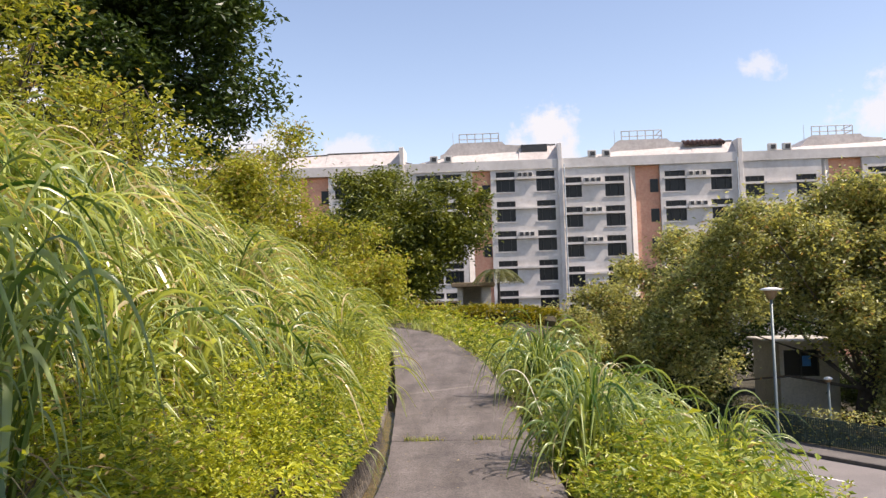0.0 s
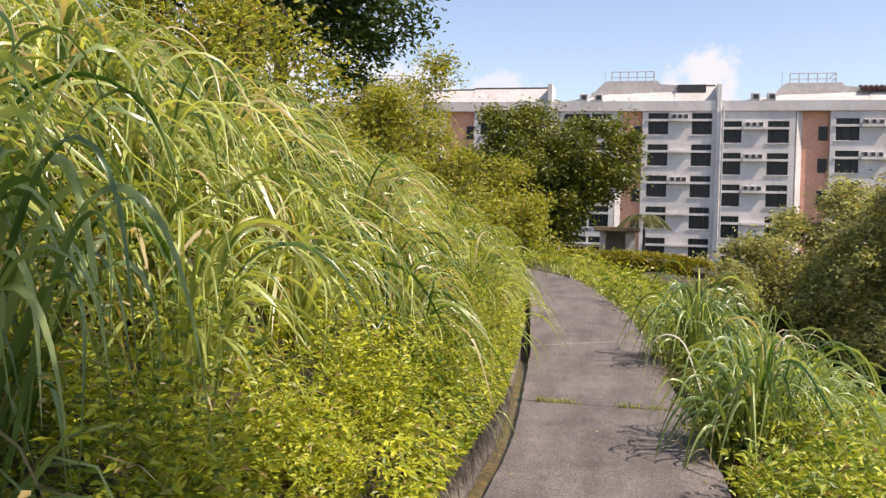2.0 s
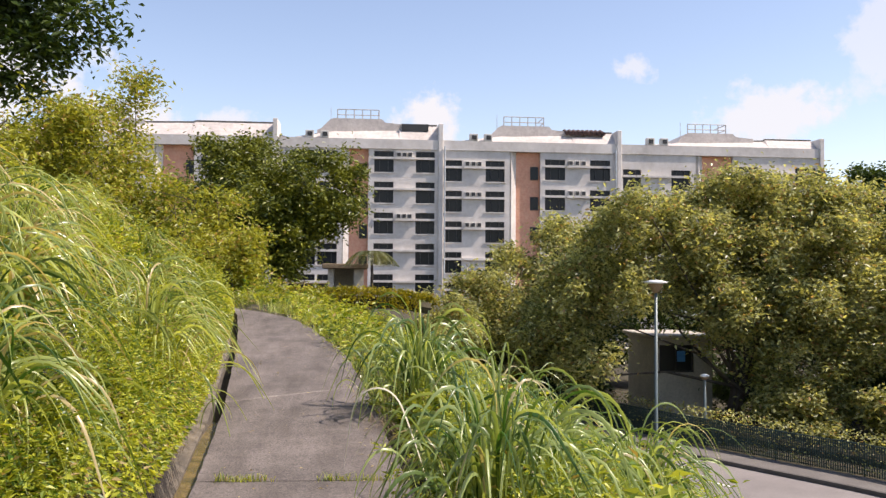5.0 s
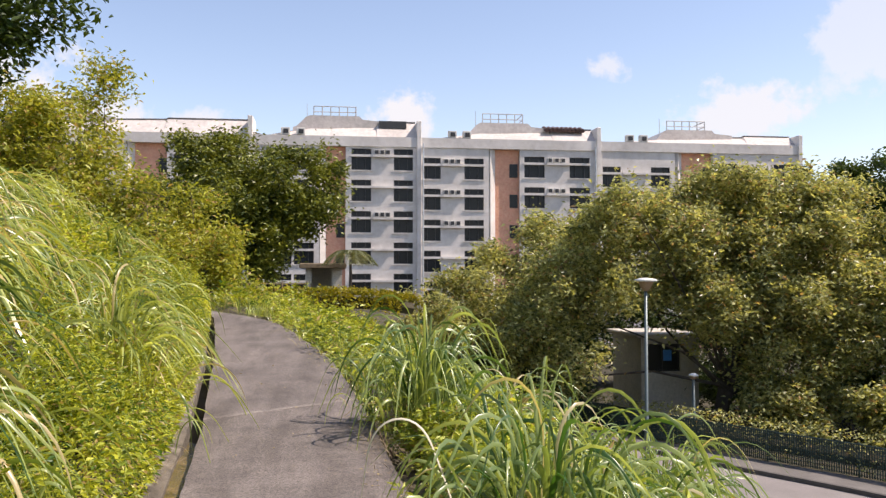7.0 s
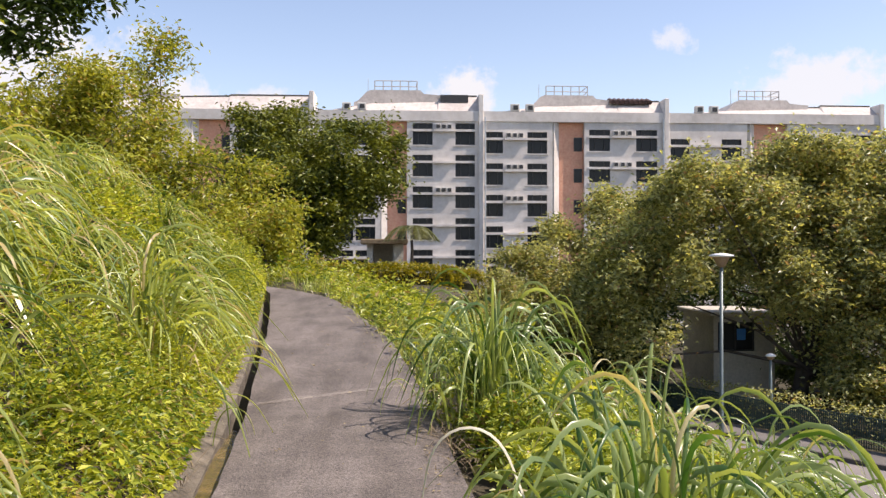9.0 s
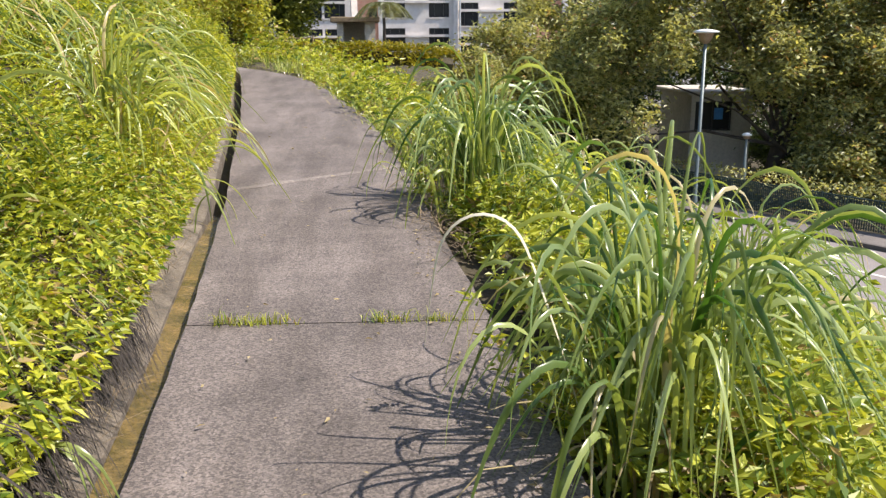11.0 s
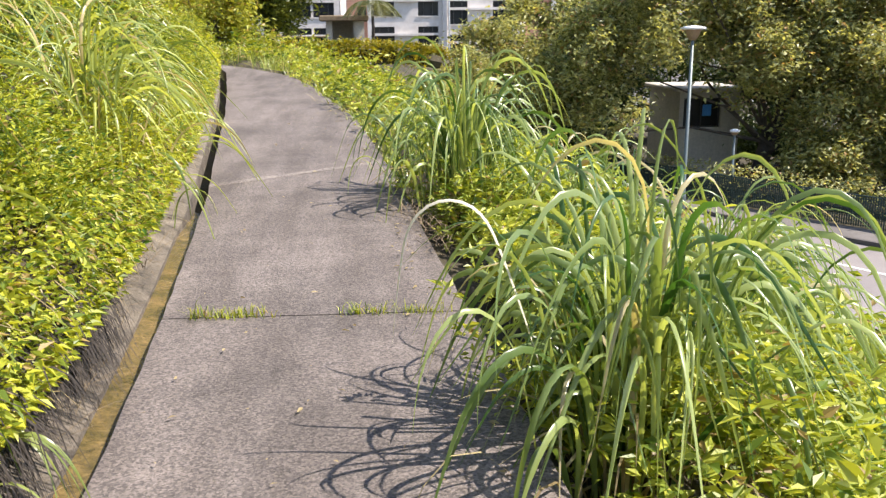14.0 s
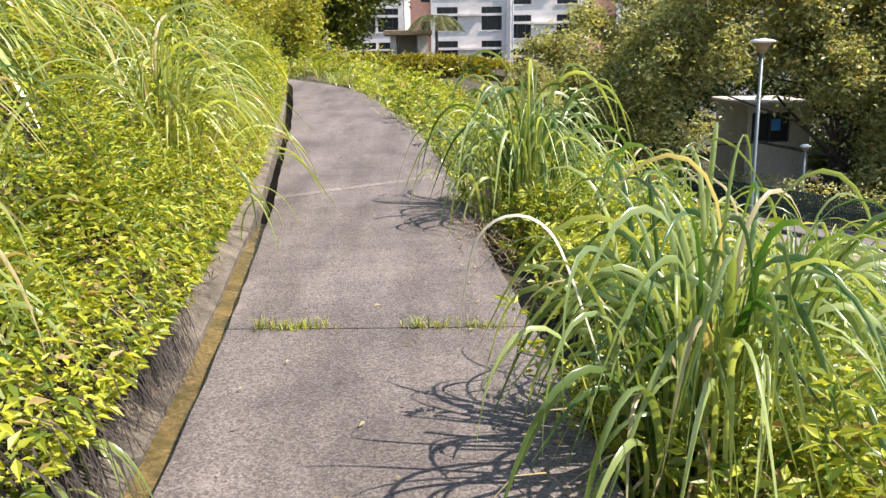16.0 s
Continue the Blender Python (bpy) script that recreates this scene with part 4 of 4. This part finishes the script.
# weeds growing in the path's open joint
yj = 6.262
fx = np.concatenate([rng.normal(0.2, 0.06, 150), rng.normal(0.3, 0.04, 60), rng.normal(0.68, 0.04, 90), rng.normal(0.86, 0.06, 130)])
fx = fx[(fx > 0.08) & (fx < 0.99)]
jx = left_edge(yj) * (1 - fx) + right_edge(yj) * fx
tuftj = np.stack([jx, yj - 0.1 * fx + rng.normal(size=len(fx)) * 0.02, np.full(len(fx), -0.012)], 1)
v, f = blades(tuftj, rng.uniform(0, math.tau, len(fx)), rng.uniform(0.03, 0.11, len(fx)) * (0.4 + soft(fx * 9, fx, 2.0)), np.full(len(fx), 0.007), rng.uniform(0.1, 0.8, len(fx)), rng.uniform(0.8, 1.8, len(fx)), 3)
tagged(mesh_np("joint_weeds", v, f, M["cover"]), "tiny weeds growing in the joint of the path", "weeds", kind="stuff")


# ---- trees ----


def tree(name, at, trunk_h, trunk_r, blobs, clusters, per, leaf, mat, label, category="tree", seed=1, spread=0.3, trunks=1, lobe=0.32, limbs=9, inner=0.35):
    """Tapered trunk and limbs; the crown's masses (centre, radii in metres from the foot) carry many small billows of leaf sprays with gaps between."""
    r = np.random.default_rng(seed)
    t = thing(name, at, label, category)

    def away(n):
        d = r.normal(size=(n, 3))
        return d / np.linalg.norm(d, axis=1)[:, None]
    ce, ra = np.array([b[0] for b in blobs], float), np.array([b[1] for b in blobs], float)
    wt = np.prod(ra, 1) ** 0.7
    nl = max(5, clusters // 8)
    which = r.choice(len(blobs), nl, p=wt / wt.sum())
    ld = away(nl)
    lc = ce[which] + ld * ra[which] * r.uniform(0.5, 0.98, nl)[:, None]
    lr = ra[which].mean(1) * lobe * r.uniform(0.6, 1.25, nl)
    pick = r.choice(nl, clusters, p=lr ** 2 / (lr ** 2).sum())
    d = away(clusters) + ld[pick] * 0.5 + np.array([0, 0, 0.35])
    d /= np.linalg.norm(d, axis=1)[:, None]
    c = lc[pick] + d * (lr[pick] * r.uniform(0.55, 1.08, clusters))[:, None] * np.array([1, 1, 0.8])
    deep = r.random(clusters) < inner
    w2 = r.choice(len(blobs), clusters, p=wt / wt.sum())
    c[deep] = (ce[w2] + away(clusters) * ra[w2] * r.uniform(0.1, 0.7, clusters)[:, None])[deep]
    for q in range(trunks):
        bm = bmesh.new()
        sway = r.normal(size=2) * 0.25 * (q + 0.4)
        top = Vector((sway[0] * 1.4, sway[1] * 1.4, trunk_h))
        tube(bm, [(sway[0] * 0.2, sway[1] * 0.2, -0.3), (sway[0] * 0.5, sway[1] * 0.5, trunk_h * 0.35), (sway[0], sway[1], trunk_h * 0.7), top], [trunk_r * 1.25, trunk_r, trunk_r * 0.85, trunk_r * 0.7], 9)
        part("trunk", bm, M["bark"], t, smooth=True)
        for k in r.choice(clusters, min(limbs, clusters), replace=False):
            e = Vector(c[k])
            s = top - Vector((0, 0, r.uniform(0, 0.45) * trunk_h))
            m = s.lerp(e, 0.4) + Vector(r.normal(size=3) * 0.35) + Vector((0, 0, 0.5))
            q2 = s.lerp(e, 0.72) + Vector(r.normal(size=3) * 0.3) + Vector((0, 0, 0.35))
            part("limb", tube(bmesh.new(), [s, m, q2, e], [trunk_r * 0.38, trunk_r * 0.24, trunk_r * 0.12, 0.012], 6, False), M["bark"], t, smooth=True)
    k = np.repeat(np.arange(clusters), per)
    p = c[k] + r.normal(size=(len(k), 3)) * spread * r.uniform(0.5, 1.2, clusters)[k][:, None] * np.array([1, 1, 0.8])
    dirs = outward(len(k), -0.3, 0.45)
    v, f = leaves(p, dirs, leaf * rng.uniform(0.6, 1.3, len(k)), 0.45, plain=True, tilt=0.8)
    mesh_np("crown", v, f, mat, t)
    return t


tree("tree", (-7.4, 18.5, float(ground(-7.4, 18.5))), 4.2, 0.2, [((0.4, 0, 5.6), (2.7, 2.4, 2.3)), ((2.6, -0.3, 5.0), (1.4, 1.4, 2.0)), ((-2.2, 0, 6.0), (2.4, 2, 2.2)), ((1.0, 0, 7.4), (2.6, 2, 2.0)), ((2.9, 0, 3.4), (0.8, 1, 1.1)), ((1.0, -0.3, 3.6), (2.0, 1.4, 1.3)), ((-1.4, 0, 4.0), (1.8, 1.4, 1.4))], 560, 110, 0.2, M["darktree"], "dark green broadleaf tree on top of the bank", seed=2, spread=0.34, inner=0.12)
tree("tree", (-2.0, 40, 0.2), 2.2, 0.22, [((0, 0, 5.0), (3.2, 3, 3.1)), ((2.0, -0.5, 4.3), (1.9, 2, 1.9)), ((-2.6, 0, 4.6), (2.2, 2, 2.6)), ((0, -1, 2.6), (3, 2, 1.6))], 520, 150, 0.22, M["midtree"], "round dense green tree in front of the flats", seed=3, spread=0.36, trunks=2, inner=0.45)
for x, y, h, sd in ((-5.2, 24.5, 4.6, 4), (-2.9, 27.5, 3.0, 5), (-6.8, 24, 3.6, 6), (-3.6, 23.0, 2.4, 7), (-5.6, 21.5, 2.6, 14), (-1.9, 26.0, 2.0, 15), (-4.0, 9.5, 1.6, 16), (-5.2, 8.3, 2.5, 17), (-4.5, 13.0, 1.0, 18), (-5.0, 10.6, 2.2, 19)):
    z = float(ground(x, y))
    tree("shrub", (x, y, z), 1.1, 0.05, [((0, 0, h * 0.55), (1.3, 1.2, h * 0.5)), ((0.4, 0.2, h * 0.9), (0.8, 0.8, h * 0.3))], 80 if y < 14 else 120, 50, 0.12 if y < 14 else 0.15, M["shrub"], "thin yellow-green shrub at the end of the bank", "shrub", seed=sd, spread=0.3, trunks=2, limbs=6)
# roadside trees beyond the fence
for x, y, tr, bl, cl, sd in (
        (18.3, 36.5, 2.6, [((-3.4, 0, 7.6), (3.8, 3.4, 2.6)), ((0.2, 0, 8.2), (3.8, 3, 3.0)), ((-1.6, -2.2, 4.4), (2.6, 1.2, 0.9)), ((-6.6, 0, 5.4), (2.8, 2.5, 2.4)), ((2.5, -1, 5.4), (3.4, 3, 2.4)), ((-7.2, -1, 3.4), (2.6, 2.2, 1.7)), ((-2.0, -1.5, 5.7), (4.2, 2.4, 1.4)), ((1.2, -1.5, 3.4), (2.3, 1.8, 1.9))], 960, 8),
        (23.0, 36.0, 2.6, [((0, 0, 6.4), (4.0, 3.5, 4.0)), ((-2, 0, 8.8), (3.4, 3, 2.3)), ((1.5, -1.5, 4.2), (3.4, 3, 2.2)), ((-1.5, -2.2, 3.4), (2.6, 2, 1.6))], 620, 9),
        (9.5, 42.0, 2.4, [((0, 0, 5.2), (3.6, 3, 2.6)), ((2.8, 0, 6.6), (3.4, 3, 2.5)), ((1, 0, 3.2), (4, 3, 1.8))], 480, 10),
        (28.5, 33.0, 2.6, [((0, 0, 6.0), (4.0, 3.5, 4.4)), ((0, -1, 3.4), (4, 3, 2.0))], 420, 11)):
    tree("tree", (x, y, -5.1), tr, 0.24, bl, cl, 92, 0.23, M["righttree"], "spreading olive-green roadside tree behind the fence", seed=sd, spread=0.4, trunks=2, limbs=6, inner=0.2)
for x, y, sd in ((31.0, 46, 12), (35.5, 44, 13)):
    tree("tree", (x, y, -5.1), 5, 0.25, [((0, 0, 9.5), (3.4, 3, 4.8)), ((1, 0, 5.0), (3.4, 3, 3.0))], 320, 90, 0.28, M["darktree"], "tall dark green tree beyond the road", seed=sd, spread=0.35)
for x, y, h, sd in ((5.2, 37.5, 2.6, 28), (7.2, 39.5, 3.2, 29)):
    tree("shrub", (x, y, float(ground(x, y))), 0.9, 0.06, [((0, 0, h * 0.5), (1.8, 1.5, h * 0.5))], 110, 70, 0.19, M["righttree"], "olive-green shrub at the edge of the meadow", "shrub", seed=sd, spread=0.28, limbs=4)
for x, y, sd in ((14.5, 53, 41), (20.5, 51, 42), (26.0, 50, 43), (31.5, 52, 44)):
    tree("tree", (x, y, -5.1), 2.5, 0.2, [((0, 0, 4.4), (3.4, 2.5, 2.6)), ((0.5, 0, 2.4), (3.6, 2.5, 2.0))], 200, 70, 0.26, M["darktree"], "dark bushy tree between the roadside trees and the flats", seed=sd, spread=0.45, limbs=5)
# dark undergrowth beneath the roadside trees
for x, y, h, sd in ((20.5, 33.5, 2.4, 21), (23.5, 31.5, 2.6, 22), (26, 29.5, 2.4, 23), (12.0, 41, 2.6, 24), (20.5, 40, 2.6, 25), (26, 38, 3.2, 26), (8.0, 46, 3.0, 27)):
    tree("shrub", (x, y, -5.1), 0.9, 0.06, [((0, 0, h * 0.5), (2.2, 1.8, h * 0.5))], 130, 60, 0.24, M["righttree" if sd in (21, 22, 23) else "darktree"], "dark evergreen shrub in the shade of the trees", "shrub", seed=sd, spread=0.3, limbs=4)
# tree beside the path behind the walker, whose shade falls on the foot of the bank
tree("tree", (5.4, -2.0, float(ground(5.4, -2.0))), 5.2, 0.16, [((-1.8, 0.7, 7.4), (1.1, 1.0, 0.7)), ((0.2, 0.0, 7.6), (1.3, 1.2, 0.9))], 100, 60, 0.17, M["darktree"], "slender broadleaf tree on the slope below the path", seed=31, spread=0.3)


def hedge(name, pts, h, w, count, leaf, mat, label):
    """A clipped hedge: twiggy core and a skin of small leaves."""
    pts = np.array(pts, float)
    u = rng.uniform(0, len(pts) - 1.001, count)
    i = u.astype(int)
    p = pts[i] + (pts[i + 1] - pts[i]) * (u - i)[:, None]
    a = rng.uniform(0, math.pi, count)
    jit = 1 + rng.normal(size=count) * 0.08
    q = p + np.stack([np.cos(a) * w * 0.5 * jit, np.cos(a) * w * 0.5 * jit, np.abs(np.sin(a)) ** 0.6 * h * jit], 1)
    v, f = leaves(q, outward(count, 0.5, 0.4), leaf * rng.uniform(0.6, 1.3, count), 0.55)
    t = thing(name, tuple(pts[0]), label, "hedge")
    ob = mesh_np("foliage", v - pts[0], f, mat, t)
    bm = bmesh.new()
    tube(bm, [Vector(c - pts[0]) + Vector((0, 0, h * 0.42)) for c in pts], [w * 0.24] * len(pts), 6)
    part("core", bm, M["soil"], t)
    return t


hedge("hedge", [(-0.6, 31.5, 0.3), (1.5, 32, 0.3), (3.4, 32.4, 0.2), (4.5, 32.8, 0.0)], 0.75, 1.0, 5200, 0.13, M["hedge"], "low clipped yellow-green hedge in the meadow")
HL = offset_line(KL, -SIDE * 2.3)
hedge("hedge", [(*HL[k], -5.0) for k in range(22, 94, 3)], 1.35, 1.0, 16000, 0.13, M["righttree"], "low green hedge behind the fence")

# small house behind the trees
house = thing("gatehouse", (17.2, 39, -5.1), "small cream gatehouse with a dark window behind trees", "house")
part("wall", plate(bmesh.new(), [-1.4, -1.2, 0.5, 1.4], [0, 2.2, 3.5, 3.8], [(-1.2, 0.5, 2.2, 3.5)], 0, 0.25), M["cream"], house)
for x in (-1.4, 1.15):
    part("wall", boxed(x, x + 0.25, 0.252, 4, 0, 3.8), M["cream"], house)
part("roof", boxed(-1.65, 1.65, -0.25, 4.3, 3.8, 3.96, bevel=0.04), M["cream"], house)
w = part("window", plate(bmesh.new(), [-1.2, -1.14, -0.38, -0.32, 0.44, 0.5], [2.2, 2.26, 3.44, 3.5], [(-1.14, -0.38, 2.26, 3.44), (-0.32, 0.44, 2.26, 3.44)], 0.1, 0.16), M["darkframe"], house)
part("pane", boxed(-1.18, 0.48, 0.17, 0.2, 2.22, 3.48), M["glass"], w)
part("notice", boxed(-0.3, 0.1, 0.07, 0.095, 2.7, 3.2), M["blue"], house, "blue notice in the window")

# entrance kiosk and small palm in front of the flats
kiosk = thing("entrance_kiosk", (1.0, 60, -1.0), "tan entrance kiosk with a flat canopy before the flats", "kiosk")
part("wall", boxed(-1.3, -0.9, 0, 2.4, 0, 3.1), M["cream"], kiosk)
part("wall", boxed(0.5, 1.2, 0, 2.4, 0, 3.1), M["cream"], kiosk)
part("wall", boxed(-0.9, 0.5, 2.1, 2.4, 0, 3.1), M["cream"], kiosk)
part("canopy", boxed(-1.7, 1.5, -0.6, 2.8, 3.1, 3.45, bevel=0.05), M["twig"], kiosk, "brown flat canopy")
palm = thing("palm", (2.7, 58, float(ground(2.7, 58))), "small grey-green palm with drooping fronds", "palm")
pg = 4.4 - float(ground(2.7, 58))
part("trunk", tube(bmesh.new(), [(0, 0, -0.2), (0.05, 0, pg * 0.5), (0, 0, pg - 1.2)], [0.13, 0.1, 0.08], 8), M["bark"], palm, smooth=True)
for k in range(13):
    az = k * 2.4
    n = 26
    s = np.linspace(0.05, 1, n)
    rr, zz = 1.7 * s, 0.9 * s - 1.7 * s ** 2
    rib = np.stack([np.cos(az) * rr, np.sin(az) * rr, pg - 1.2 + zz], 1)
    pos = np.concatenate([rib, rib])
    side = np.array([-np.sin(az), np.cos(az), -0.45])
    dd = np.concatenate([np.tile(side, (n, 1)), np.tile(side * np.array([-1, -1, 1]), (n, 1))]) + np.array([np.cos(az), np.sin(az), 0]) * 0.5
    v, f = leaves(pos, dd, np.full(2 * n, 0.5), 0.14)
    mesh_np("frond", v, f, M["palm"], palm)

# low rail fence at the far side of the meadow
rail = thing("rail_fence", (0, 0, 0), "thin weathered rail fence beyond the meadow", "fence")
for k in range(9):
    x, y = -7.5 + k * 1.0, 35.5 + 0.1 * k
    z = float(ground(x, y))
    part("post", tube(bmesh.new(), [(x, y, z - 0.1), (x, y, z + 1.15)], [0.05, 0.045], 6), M["twig"], rail)
    if k:
        for h in (0.55, 1.05):
            part("rail", tube(bmesh.new(), [(px, py, pz + h), (x, y, z + h)], [0.03, 0.03], 6), M["twig"], rail)
    px, py, pz = x, y, z

# small white daisies in the weeds


def daisy(x, y, h, s):
    z = float(ground(x, y))
    t = thing("daisy", (x, y, z), "small white daisy on a thin green stalk", "flower", "daisies among the weeds")
    part("stalk", tube(bmesh.new(), [(0, 0, 0), (0.01, 0.01, h * 0.6), (0, 0.02, h)], [0.002, 0.002, 0.0015], 4, False), M["verge"], t)
    ang = np.arange(6) * math.tau / 6 + s
    p = np.tile(np.array([[0, 0.02, h]]), (6, 1))
    v, f = leaves(p, np.stack([np.cos(ang), np.sin(ang), np.full(6, 0.15)], 1), np.full(6, 0.02), 0.6)
    mesh_np("petals", v, f, M["petal"], t)
    part("centre", lathe(bmesh.new(), [(0.006, h - 0.002), (0.006, h + 0.003), (0.002, h + 0.006)], (0, 0.02, 0), 8), M["stamen"], t)


fr = random.Random(5)
for _ in range(46):
    y = fr.uniform(2.5, 9)
    daisy(float(right_edge(y)) + fr.uniform(0.5, 2.8), y, fr.uniform(0.4, 0.58), fr.uniform(0, 6))
for _ in range(40):
    y = fr.uniform(0.5, 9)
    daisy(float(left_edge(y)) - fr.uniform(0.5, 2.2), y, fr.uniform(0.5, 0.75), fr.uniform(0, 6))
